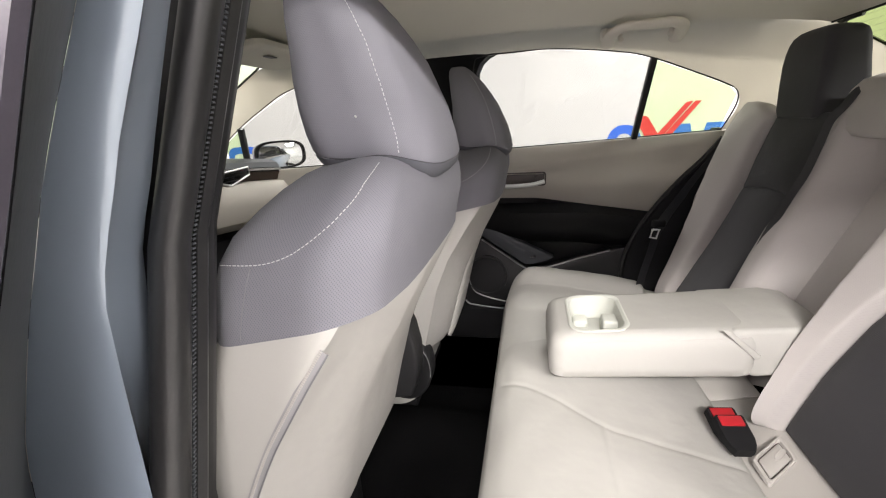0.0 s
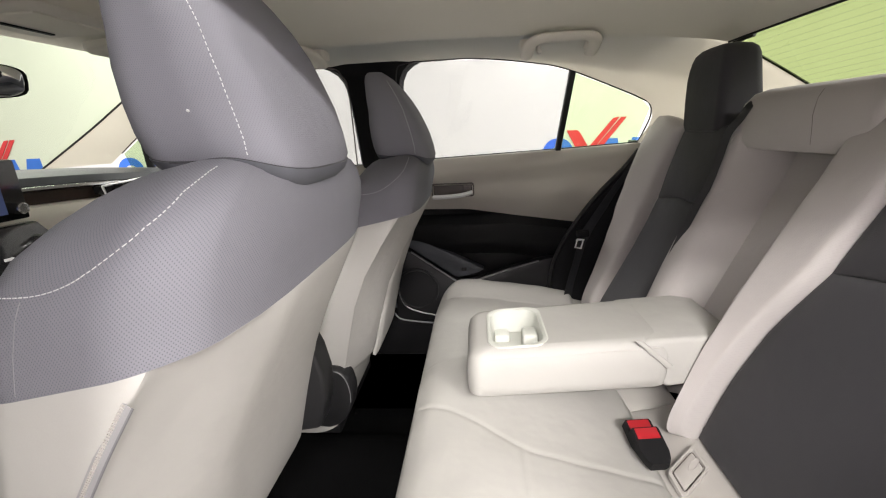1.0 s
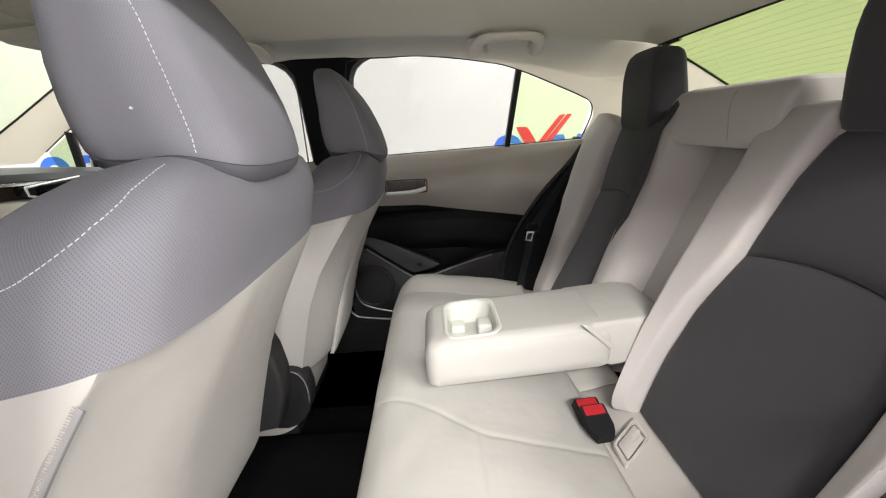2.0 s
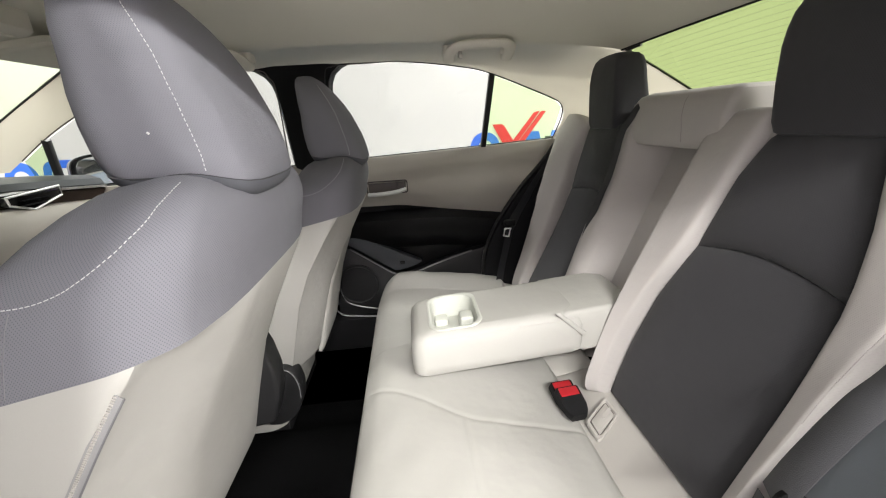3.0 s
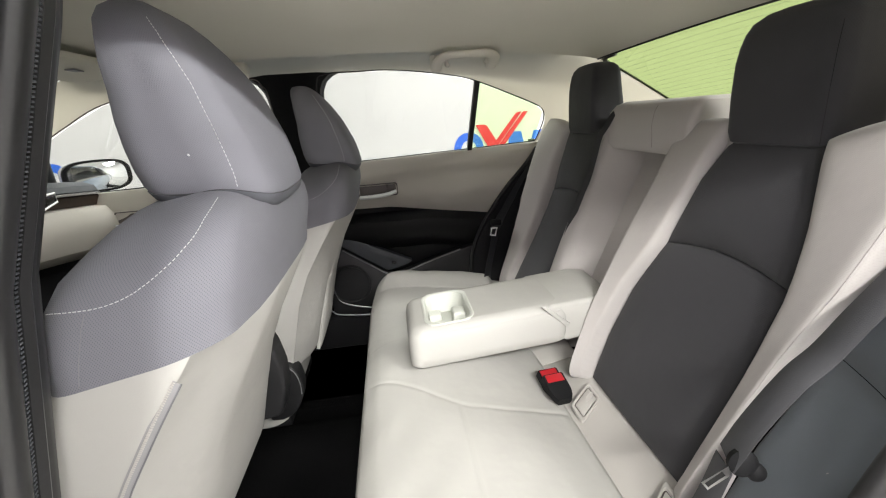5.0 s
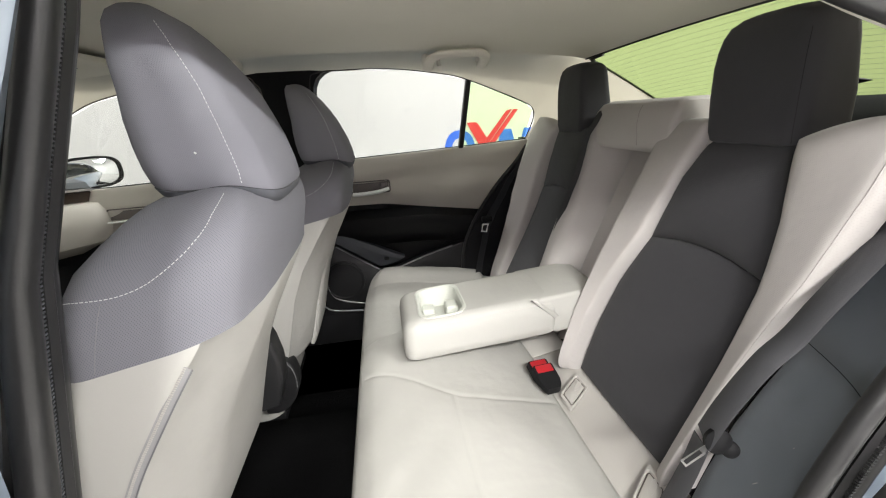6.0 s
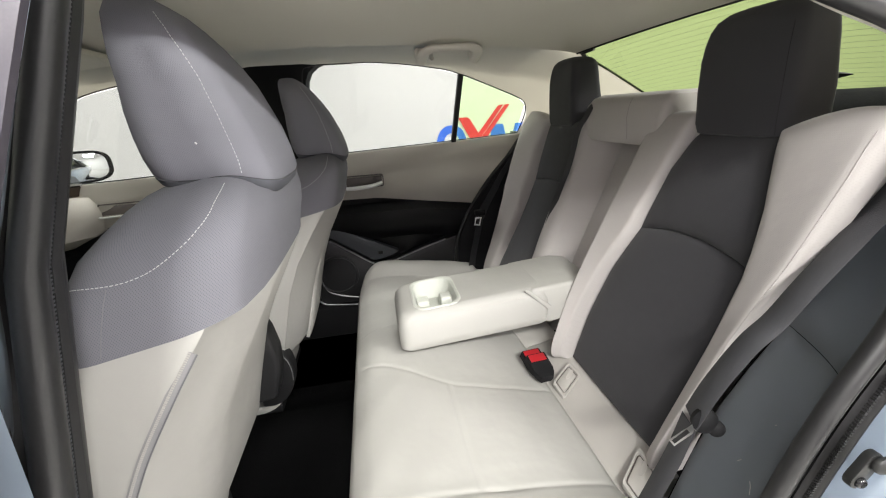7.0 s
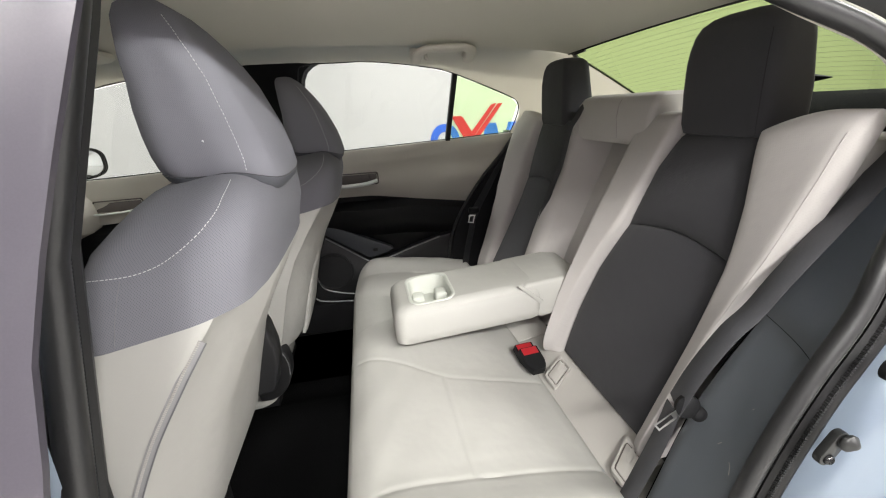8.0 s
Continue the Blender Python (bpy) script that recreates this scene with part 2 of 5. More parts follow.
def ribbon(points, width, thick, side, n=6):
    """A strap along a path: side gives the direction of its width."""
    path = smooth_path(points, n)
    rings = []
    for i, p in enumerate(path):
        d = (path[min(i + 1, len(path) - 1)] - path[max(i - 1, 0)]).normalized()
        s = Vector(side)
        s = (s - d * s.dot(d)).normalized()
        u = s.cross(d)
        w, h = s * width / 2, u * thick / 2
        rings.append([p + w * 0.97 + h, p - w * 0.97 + h, p - w, p - w * 0.97 - h, p + w * 0.97 - h, p + w])
    return loft(rings)


def at_height(table, z):
    """Linear reading of a table of (z, value)."""
    if z <= table[0][0]:
        return table[0][1]
    for (a, u), (b, v) in zip(table, table[1:]):
        if z <= b:
            return u + (v - u) * (z - a) / (b - a)
    return table[-1][1]


def pillow(surface, puff, nu=14, nv=14, hard=4.0, back=0.02):
    """A padded panel: surface(u, v) gives a point and its outward way; the pad swells by puff and dips at its seams."""
    bm = bmesh.new()
    weave = bm.loops.layers.uv.new("weave")
    grid = []
    for j in range(nv + 1):
        row = []
        for i in range(nu + 1):
            # points crowd towards the seams
            u, v = 0.5 - 0.5 * math.cos(math.pi * i / nu), 0.5 - 0.5 * math.cos(math.pi * j / nv)
            p, w = surface(u, v)
            lift = (1 - abs(2 * u - 1) ** hard) ** 0.5 * (1 - abs(2 * v - 1) ** hard) ** 0.5
            row.append(bm.verts.new(Vector(p) + Vector(w) * puff * lift))
        grid.append(row)
    for a, b in zip(grid, grid[1:]):
        for i in range(nu):
            f = bm.faces.new((a[i], a[i + 1], b[i + 1], b[i]))
            for corner in f.loops:
                corner[weave].uv = (corner.vert.co.y, corner.vert.co.z * 1.04)
    if back:
        # a rim folded back, so that the pad has thickness
        edge = grid[0][:] + [r[-1] for r in grid[1:]] + grid[-1][-2::-1] + [r[0] for r in grid[-2:0:-1]]
        _, w = surface(0.5, 0.5)
        rim = [bm.verts.new(v.co - Vector(w) * back) for v in edge]
        m = len(edge)
        for i in range(m):
            bm.faces.new((edge[i], rim[i], rim[(i + 1) % m], edge[(i + 1) % m]))
        bm.faces.new(rim)
    return bm


def stitches(points, length, gap, radius, parent, name="stitching", n=14):
    """A row of short raised stitches along a line, joined as one seam."""
    path = smooth_path(points, n)
    bm = bmesh.new()
    run, last = 0.0, path[0]
    start = None
    for p in path[1:]:
        seg = p - last
        done = 0.0
        while done < seg.length:
            phase = run % (length + gap)
            if phase < 1e-4 + 0.0005 and start is None:
                start = last + seg.normalized() * done
            if phase >= length and start is not None:
                end = last + seg.normalized() * done
                d = (end - start)
                m = Matrix.Translation((start + end) / 2) @ d.to_track_quat("X", "Z").to_matrix().to_4x4() @ Matrix.Diagonal((d.length, radius * 2, radius * 2, 1))
                bmesh.ops.create_cube(bm, size=1, matrix=m)
                start = None
            done += 0.0005
            run += 0.0005
        last = p
    return part(name, bm, THREAD, parent)


def snapped(points, ob, lift=0.0006, n=10):
    """A line laid onto the skin of a mesh object."""
    from mathutils.bvhtree import BVHTree
    bm = bmesh.new()
    bm.from_mesh(ob.data)
    tree = BVHTree.FromBMesh(bm)
    bm.free()
    out = []
    for p in smooth_path(points, n):
        place, normal, _, _ = tree.find_nearest(p)
        way = p - place
        normal = normal if normal.dot(way) >= 0 or way.length < 1e-5 else normal
        out.append(place + normal * lift)
    return out

# ---- the workshop round the car ----
def wall(name, x0, x1, y0, y1, z0, z1, mat, label):
    return tagged(part(name, block(x0, x1, y0, y1, z0, z1, 0.0), mat, smooth=False), label, "wall", kind="structure")


tagged(part("floor", block(-7.2, 5.7, -4.6, 3.4, -0.1, 0.0, 0.0), CONCRETE, smooth=False), "grey sealed concrete workshop floor", "floor", kind="structure")
tagged(part("ceiling", block(-7.2, 5.7, -4.6, 3.4, 3.4, 3.5, 0.0), CEIL, smooth=False), "plain pale workshop ceiling", "ceiling", kind="structure")
wall("wall_east", -7.2, 5.7, 3.2, 3.4, 0, 3.4, WHITEWALL, "white painted workshop wall with printed signs")
west = thing("wall_west", "pale lilac-grey painted workshop wall with an added, unseen window", "wall", kind="structure")
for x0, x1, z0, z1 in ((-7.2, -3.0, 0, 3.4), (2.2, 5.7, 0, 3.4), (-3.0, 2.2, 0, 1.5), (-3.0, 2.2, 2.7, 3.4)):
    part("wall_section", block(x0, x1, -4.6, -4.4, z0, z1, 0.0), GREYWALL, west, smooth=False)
# window opening added out of view to hold the side fill lamp
added_window = thing("window_1", "added white window frame round a fill lamp, out of view", "window", kind="structure")
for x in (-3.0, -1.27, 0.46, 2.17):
    part("mullion", block(x, x + 0.03, -4.56, -4.50, 1.5, 2.7, 0.004), WHITEWALL, added_window)
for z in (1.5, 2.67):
    part("frame_rail", block(-2.97, 2.17, -4.55, -4.51, z, z + 0.03, 0.004), WHITEWALL, added_window)
wall("wall_north", -7.2, -7.0, -4.4, 3.2, 0, 3.4, WHITEWALL, "white painted workshop end wall")
wall("wall_south", 5.5, 5.7, -4.4, 3.2, 0, 3.4, WHITEWALL, "white painted workshop end wall")

# ---- the shape of the cabin: x to the rear, y to the right-hand side of the car ----
BELT_Z = [(-1.95, 0.965), (-1.3, 0.976), (-0.48, 1.009), (-0.05, 1.024), (0.24, 1.038)]
# upper edge of the side windows, from the windscreen pillar to the rear corner
EDGE_A = [(-1.70, 0.658, 1.045), (-1.53, 0.63, 1.147), (-1.40, 0.61, 1.212), (-1.278, 0.592, 1.262), (-1.05, 0.58, 1.305), (-0.80, 0.58, 1.318), (-0.57, 0.58, 1.319), (-0.325, 0.58, 1.316), (-0.133, 0.58, 1.290), (-0.036, 0.582, 1.264), (0.105, 0.59, 1.207), (0.192, 0.602, 1.170), (0.222, 0.615, 1.145), (0.228, 0.635, 1.10), (0.205, 0.668, 1.037)]
# edge of the headliner, then of the windscreen and the rear window
EDGE_B = [(-1.98, 0.64, 1.03), (-1.72, 0.622, 1.164), (-1.545, 0.61, 1.262), (-1.37, 0.55, 1.332), (-1.12, 0.46, 1.345), (-0.80, 0.45, 1.352), (-0.57, 0.45, 1.356), (-0.325, 0.45, 1.353), (-0.133, 0.45, 1.345), (0.0, 0.45, 1.337), (0.16, 0.45, 1.325), (0.345, 0.452, 1.303), (0.47, 0.466, 1.24), (0.62, 0.485, 1.16), (0.85, 0.52, 1.04)]


def mirrored(points, s):
    return [(x, y * s, z) for x, y, z in points]


def side_rail(s, name, label):
    """The felt-covered side of the roof with the windscreen and rear pillars."""
    a, b = mirrored(EDGE_A, s), mirrored(EDGE_B, s)
    if s < 0:
        # the felt is tucked up behind the door seal over the open door
        a = [(x, y, z + at_height([(-0.3, 0.0), (-0.13, 0.010), (0.0, 0.016), (0.20, 0.019), (0.23, 0.010)], x)) for x, y, z in a]
    a, b = smooth_path(a, 4), smooth_path(b, 4)
    rings = []
    for k in range(9):
        t = k / 8
        row = []
        for p, q in zip(a, b):
            m = p.lerp(q, t)
            m += Vector((0, 0, 0.0035)) * math.sin(math.pi * t)
            row.append(m)
        rings.append(row)
    bm = loft(rings, wrap=False)
    bmesh.ops.solidify(bm, geom=bm.faces[:], thickness=0.012 * s)
    return tagged(part(name, bm, LINER), label, "pillar trim", kind="structure")


side_rail(1, "trim_1", "beige felt roof side and rear pillar trim")
side_rail(-1, "trim_2", "beige felt roof side and rear pillar trim above the open door")


def roof_z(x, y):
    edge = at_height([(p[0], p[2]) for p in EDGE_B], x)
    edge_y = at_height([(p[0], p[1]) for p in EDGE_B], x)
    rise = 0.034
    return edge + rise * (1 - min(1, abs(y) / edge_y) ** 2.2)


def roof_edge(y):
    """The header over the rear window bows back at its middle."""
    return 0.345 + 0.105 * (1 - (abs(y) / 0.452) ** 2)


def headliner():
    bm = bmesh.new()
    rows = []
    for i in range(41):
        u = i / 40
        row = []
        for j in range(25):
            v = -1 + 2 * j / 24
            xs = -1.25 + u * 1.6
            ey = at_height([(p[0], p[1]) for p in EDGE_B], xs)
            y = v * ey
            front = -1.25 - 0.05 * (1 - v * v)
            x = front + u * (roof_edge(v * 0.452) - front)
            z = roof_z(min(xs, 0.345), y) - 0.004 * (u > 0.99)
            row.append(bm.verts.new((x, y, z)))
        rows.append(row)
    for a, b in zip(rows, rows[1:]):
        for j in range(24):
            bm.faces.new((a[j], a[j + 1], b[j + 1], b[j]))
    return tagged(part("headliner", bm, LINER), "beige felt headliner under the car roof", "headliner", kind="structure")


headliner()

# painted roof skin over the headliner
def roof_skin():
    rings = []
    for i in range(13):
        x = -1.36 + i * 0.139
        row = [(x, 0.60 * math.sin(math.pi / 2 * v), at_height([(p[0], p[2]) for p in EDGE_B], min(max(x, -1.3), 0.34)) + 0.055 + 0.04 * (1 - v * v) - 0.06 * abs(v) ** 4) for v in [k / 8 - 1 for k in range(17)]]
        rings.append(row)
    bm = loft(rings, wrap=False)
    bmesh.ops.solidify(bm, geom=bm.faces[:], thickness=0.01)
    return tagged(part("car_roof", bm, PAINT), "blue-grey painted steel car roof", "roof", kind="structure")


roof_skin()


# ---- glass ----
def glass_between(name, left, right, mat, label, bow=(0, 0, 0), nu=12):
    rings = []
    for p, q in zip(left, right):
        p, q = Vector(p), Vector(q)
        rings.append([p.lerp(q, k / nu) + Vector(bow) * (1 - (2 * k / nu - 1) ** 2) for k in range(nu + 1)])
    bm = loft(rings, wrap=False)
    ob = tagged(part(name, bm, mat), label, "window", kind="structure")
    ob.visible_shadow = False
    return ob


screen = EDGE_B[:4] + [(-1.30, 0.49, 1.345)]
glass_between("windscreen", mirrored(screen, 1), mirrored(screen, -1), GREENGLASS, "green-tinted laminated windscreen", (-0.10, 0, 0.02))
back = EDGE_B[11:]
REAR_BOW = (0.105, 0, 0.034)
glass_between("rear_window", mirrored(back, 1), mirrored(back, -1), REARGLASS, "green-tinted heated rear window", REAR_BOW)


def window_seal(points, radius, name, label, n=6):
    return tagged(part(name, tube(points, radius, 6, n=n), RUBBER), label, "window seal", kind="structure")


seal = [Vector(p) + Vector((0.004, 0, 0.002)) for p in back]
rim = [(0.345 + 0.105 * (1 - t * t), 0.452 * t, 1.303 + 0.034 * (1 - t * t) - 0.004) for t in [k / 6 - 1 for k in range(13)]]
window_seal(mirrored([tuple(p) for p in seal], 1), 0.0036, "seal", "black seal beside the rear window")
window_seal(mirrored([tuple(p) for p in seal], -1), 0.0036, "seal", "black seal beside the rear window")
window_seal(rim, 0.0036, "seal", "black seal above the rear window")
for s in (-1, 1):
    window_seal(mirrored([(0.376, 0.396, 1.306), (0.362, 0.430, 1.300), (0.368, 0.447, 1.291), (0.392, 0.456, 1.278)], s), 0.0075, "seal", "rounded black corner of the rear window")
window_seal(mirrored(screen, 1), 0.0035, "seal", "black edge of the windscreen")
window_seal(mirrored(screen, -1), 0.0035, "seal", "black edge of the windscreen")

# heating wires of the rear window
wires = thing("rear_window_heater", "fine dark heating wires across the rear window", "heating wires")
for k in range(24):
    t = 0.03 + k * 0.04
    p, q = Vector(EDGE_B[11]), Vector(EDGE_B[14])
    left = p.lerp(q, t)
    pts = [Vector((left.x, left.y * v * 0.97, left.z)) + Vector(REAR_BOW) * (1 - v * v) + Vector((-0.002, 0, -0.002)) for v in [j / 6 - 1 for j in range(13)]]
    part("wire", tube(pts, 0.00024, 3, n=2), TRIM, wires)


# ---- doors on the right-hand side ----
def belt_point(x, inset=0.0):
    z = at_height(BELT_Z, x)
    y = at_height([(-1.95, 0.69), (-1.3, 0.70), (0.0, 0.70), (0.24, 0.668)], x)
    return Vector((x, y - inset, z))


def door_skin(name, x0, x1, profile, mat, parent, label="", n=24, s=1, bow=None):
    """A door panel as a vertical profile of (inset, height below or above) carried along x."""
    rings = []
    for i in range(n + 1):
        x = x0 + (x1 - x0) * i / n
        rings.append([(x, s * y, z) for y, z in profile(x)])
    bm = loft(rings, wrap=False)
    bmesh.ops.solidify(bm, geom=bm.faces[:], thickness=0.01)
    return part(name, bm, mat, parent, label)


def side_glass(name, outline, mat, parent, s=1):
    bm = prism([(x, s * y, z) for x, y, z in outline], (0, s * 0.004, 0))
    ob = part(name, bm, mat, parent, smooth=False)
    ob.visible_shadow = False
    return ob


# line between the beige upper panel and the black armrest
SPLIT_Z = [(-1.7, 0.80), (-0.9, 0.825), (-0.56, 0.830), (-0.375, 0.826), (-0.197, 0.797), (0.0, 0.768), (0.3, 0.73)]


def upper_profile(x):
    b = belt_point(x)
    lo = at_height(SPLIT_Z, x)
    pts = [(b.y + 0.03, b.z - 0.012), (b.y + 0.004, b.z), (b.y - 0.006, b.z - 0.003), (b.y - 0.016, b.z - 0.02)]
    crease = at_height([(-0.66, 0.33), (-0.30, 0.20), (0.05, 0.06), (0.15, 0.03)], x)
    for k in range(1, 25):
        t = k / 24
        ridge = 0.0045 * (min(1, t / crease) if t < crease else math.exp(-(t - crease) / 0.10))
        pts.append((b.y - 0.016 - 0.012 * math.sin(math.pi * t) - 0.004 * t - ridge, b.z - 0.02 + (lo - b.z + 0.02) * t))
    return pts


def lower_profile(x):
    hi = at_height(SPLIT_Z, x)
    # the armrest swells towards the cabin below a recessed shadow band
    swell = 0.055 * (0.35 + 0.65 * math.exp(-((x + 0.30) / 0.22) ** 2))
    arm = min(hi - 0.010, 0.792)
    return [(0.688, hi + 0.002), (0.695, hi - 0.004), (0.697, arm + 0.012), (0.672 - swell * 0.4, arm), (0.668 - swell, arm - 0.012), (0.664 - swell, arm - 0.05), (0.672 - swell * 0.6, arm - 0.10), (0.690, arm - 0.14), (0.695, 0.56), (0.695, 0.36)]


def right_door(name, x0, x1, label):
    door = thing(name, label, "car door", kind="structure")
    door_skin("upper_panel", x0, x1, upper_profile, PANEL, door, "beige moulded plastic upper panel")
    door_skin("lower_panel", x0, x1, lower_profile, DOORBLACK, door, "black moulded armrest and lower panel")
    rings = [[(x, 0.84, 0.33), (x, 0.85, 0.6), (x, 0.82, 0.9), (x, 0.745, at_height(BELT_Z, x) - 0.012), (x, 0.735, at_height(BELT_Z, x) - 0.02), (x, 0.80, 0.85), (x, 0.82, 0.6), (x, 0.82, 0.33)] for x in (x0, (x0 + x1) / 2, x1)]
    part("outer_skin", loft(rings), PAINT, door, "blue-grey painted steel skin")
    return door


rear_door = right_door("door_1", -0.66, 0.26, "closed right rear car door, beige above and black below")
front_door = right_door("door_2", -1.72, -0.70, "closed right front car door, beige above and black below")

top = lambda x: Vector((x, at_height([(p[0], p[1]) for p in EDGE_A[:13]], x), at_height([(p[0], p[2]) for p in EDGE_A[:13]], x)))
GLASS_OUT = Vector((0, 0.014, 0))


def window_outline(xs, lower0, lower1):
    up = [top(x) + GLASS_OUT for x in xs]
    low = [belt_point(lower1) + GLASS_OUT, belt_point(lower0) + GLASS_OUT]
    return [tuple(p) for p in up + low]


side_glass("pane", window_outline([-0.60, -0.57, -0.45, -0.325, -0.2, -0.133, -0.036], -0.62, -0.052), CLEARGLASS, rear_door)
side_glass("quarter_pane", window_outline([-0.03, 0.04, 0.105, 0.15, 0.192, 0.222], -0.045, 0.205), GREENGLASS, rear_door)
side_glass("pane", window_outline([-1.53, -1.416, -1.278, -1.15, -1.05, -0.9, -0.74], -1.60, -0.76), CLEARGLASS, front_door)
side_glass("quarter_pane", window_outline([-1.645, -1.60, -1.55], -1.65, -1.61), GREENGLASS, front_door)


def bar(name, p, q, width, depth, mat, parent, way=(1, 0, 0), label=""):
    p, q, w = Vector(p), Vector(q), Vector(way)
    d = (q - p).normalized()
    w = (w - d * w.dot(d)).normalized()
    u = w.cross(d)
    rings = []
    for e in (p, q):
        rings.append([e + w * width / 2 * a + u * depth / 2 * b for a, b in ((1, 0.6), (0.8, 1), (-0.8, 1), (-1, 0.6), (-1, -0.6), (-0.8, -1), (0.8, -1), (1, -0.6))])
    return part(name, loft(rings), mat, parent, label)


bar("division_bar", belt_point(-0.053) + Vector((0, 0.006, -0.01)), top(-0.034) + Vector((0, 0.006, 0.004)), 0.020, 0.02, RUBBER, rear_door, label="black rubber division bar")
bar("division_bar", belt_point(-1.578) + Vector((0, 0.006, -0.01)), top(-1.535) + Vector((0, 0.006, 0.0)), 0.024, 0.02, RUBBER, front_door, label="black division bar")
# rounded black seals round the openings
part("window_seal", tube([belt_point(-0.62), (-0.605, 0.64, 1.15), (-0.588, 0.59, 1.285), (-0.56, 0.58, 1.314), top(-0.45), top(-0.325), top(-0.133), top(-0.036), top(0.105), top(0.18), (0.214, 0.612, 1.156), (0.224, 0.628, 1.115), belt_point(0.207)], 0.0026, 6), RUBBER, rear_door, "black rubber window seal")
part("belt_seal", tube([belt_point(x) + Vector((0, 0.006, -0.001)) for x in (-0.64, -0.48, -0.27, -0.05, 0.1, 0.21)], 0.0045, 6), RUBBER, rear_door, "black rubber seal along the sill")
part("window_seal", tube([belt_point(-0.775), (-0.752, 0.60, 1.24), (-0.765, 0.586, 1.29), (-0.80, 0.58, 1.314), top(-0.95), top(-1.1), top(-1.278), top(-1.416), top(-1.53), top(-1.64)], 0.0022, 6), RECESS, front_door, "black rubber window seal")
part("belt_seal", tube([belt_point(x) + Vector((0, 0.006, -0.001)) for x in (-1.66, -1.4, -1.1, -0.75)], 0.0045, 6), RUBBER, front_door, "black rubber seal along the sill")

# inner door handles in their shells
def ring_xz(y, x0, x1, z0, z1, r, n=5):
    return [(x, y, z) for x, z, _ in ring_z(0, x0, x1, z0, z1, r, n)]


def inner_handle(door, hx0, hx1, h, r=0.011):
    """A chrome pull in a recessed shell; h is the height of the shell's foot."""
    part("handle_shell", loft([ring_xz(y, hx0 - e, hx1 + e, h - e, h + 0.044 + e, 0.010) for y, e in ((0.69, 0.003), (0.667, 0.003), (0.665, 0.0015), (0.665, 0.0), (0.667, -0.001), (0.671, -0.002))]), RECESS, door, "recessed handle shell, darkened brown-grey for its shade")
    part("handle_recess", block(hx0 + 0.004, hx1 - 0.004, 0.6685, 0.674, h + 0.004, h + 0.040, 0.002), RECESS, door, "recess behind the handle, its shade put into the colour")
    part("handle", tube([(hx0 + 0.004, 0.652, h), (hx0 + 0.040, 0.645, h + 0.001), (hx1 - 0.048, 0.645, h + 0.005), (hx1 - 0.004, 0.652, h + 0.014)], r, 10, flat=0.7), STEELSHINE, door, "satin chrome inner handle")


inner_handle(rear_door, -0.50, -0.352, 0.876)
inner_handle(front_door, -1.385, -1.22, 0.854, 0.0055)
part("lock_slider", block(-0.388, -0.362, 0.648, 0.668, 0.895, 0.916, 0.004), RECESS, rear_door, "brown-grey lock slider")

# right centre pillar, black
CORNER = [(1.23, 0.0), (1.27, 0.008), (1.295, 0.022), (1.312, 0.045), (1.322, 0.07)]
pillar = [[(-0.665 + (0.085 + at_height(CORNER, z)) * c, y, z) for c, y in ((-1.15, 0.615 + (1.31 - z) * 0.33), (-1.0, 0.585 + (1.31 - z) * 0.33), (-0.4, 0.572 + (1.31 - z) * 0.30), (0.4, 0.572 + (1.31 - z) * 0.30), (0.92, 0.585 + (1.31 - z) * 0.33), (1.0, 0.63 + (1.31 - z) * 0.33))] for z in (0.36, 0.7, 0.95, 1.1, 1.2, 1.25, 1.27, 1.285, 1.295, 1.304, 1.312, 1.318, 1.322)]
tagged(part("pillar_1", loft(pillar), BLACK), "black trim of the right centre pillar", "pillar", kind="structure")

# ---- floor of the car ----
def cabin_floor():
    xs = [-1.95 + 0.07 * i for i in range(36)]
    rings = []
    for y in [-0.70 + 0.05 * j for j in range(29)]:
        hump = 0.09 * math.exp(-(abs(y) / 0.13) ** 4)
        rings.append([(x, y, 0.255 + hump + 0.16 * max(0, (x + 0.42)) / 0.6 * (x > -0.42)) for x in xs])
    bm = loft(rings, wrap=False)
    bmesh.ops.solidify(bm, geom=bm.faces[:], thickness=0.03)
    return tagged(part("cabin_floor", bm, CARPET), "black carpeted car floor with a low tunnel", "carpet", kind="structure")


cabin_floor()
for s, nm in ((1, "sill_1"), (-1, "sill_2")):
    rings = [[(x, s * y, z) for y, z in ((0.63, 0.26), (0.635, 0.385), (0.655, 0.40), (0.76, 0.40), (0.80, 0.385), (0.81, 0.22), (0.70, 0.20))] for x in (-1.95, -1.2, -0.6, 0.0)]
    tagged(part(nm, loft(rings), BLACK), "black plastic door sill plate", "sill", kind="structure")
tagged(part("bulkhead", block(-2.02, -1.96, -0.75, 0.75, 0.2, 1.03, 0.01), CARPET), "black carpeted front bulkhead", "bulkhead", kind="structure")
tagged(part("parcel_shelf", loft([[(x, y, z) for x, z in ((0.42, 1.045), (0.44, 1.080), (0.50, 1.105), (0.58, 1.128), (0.66, 1.134), (0.86, 1.112), (0.88, 1.045))] for y in (-0.50, -0.47, 0.47, 0.50)]), CARPET), "black parcel shelf behind the rear seat", "shelf", kind="structure")
tagged(part("rear_bulkhead", block(0.44, 0.47, -0.62, 0.62, 0.3, 1.036, 0.0), CARPET), "dark panel behind the rear seat", "bulkhead", kind="structure")
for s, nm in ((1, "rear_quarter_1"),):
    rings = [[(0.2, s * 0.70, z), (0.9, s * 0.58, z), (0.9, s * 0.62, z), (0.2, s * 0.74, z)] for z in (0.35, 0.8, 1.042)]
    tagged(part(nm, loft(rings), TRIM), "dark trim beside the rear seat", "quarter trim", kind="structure")

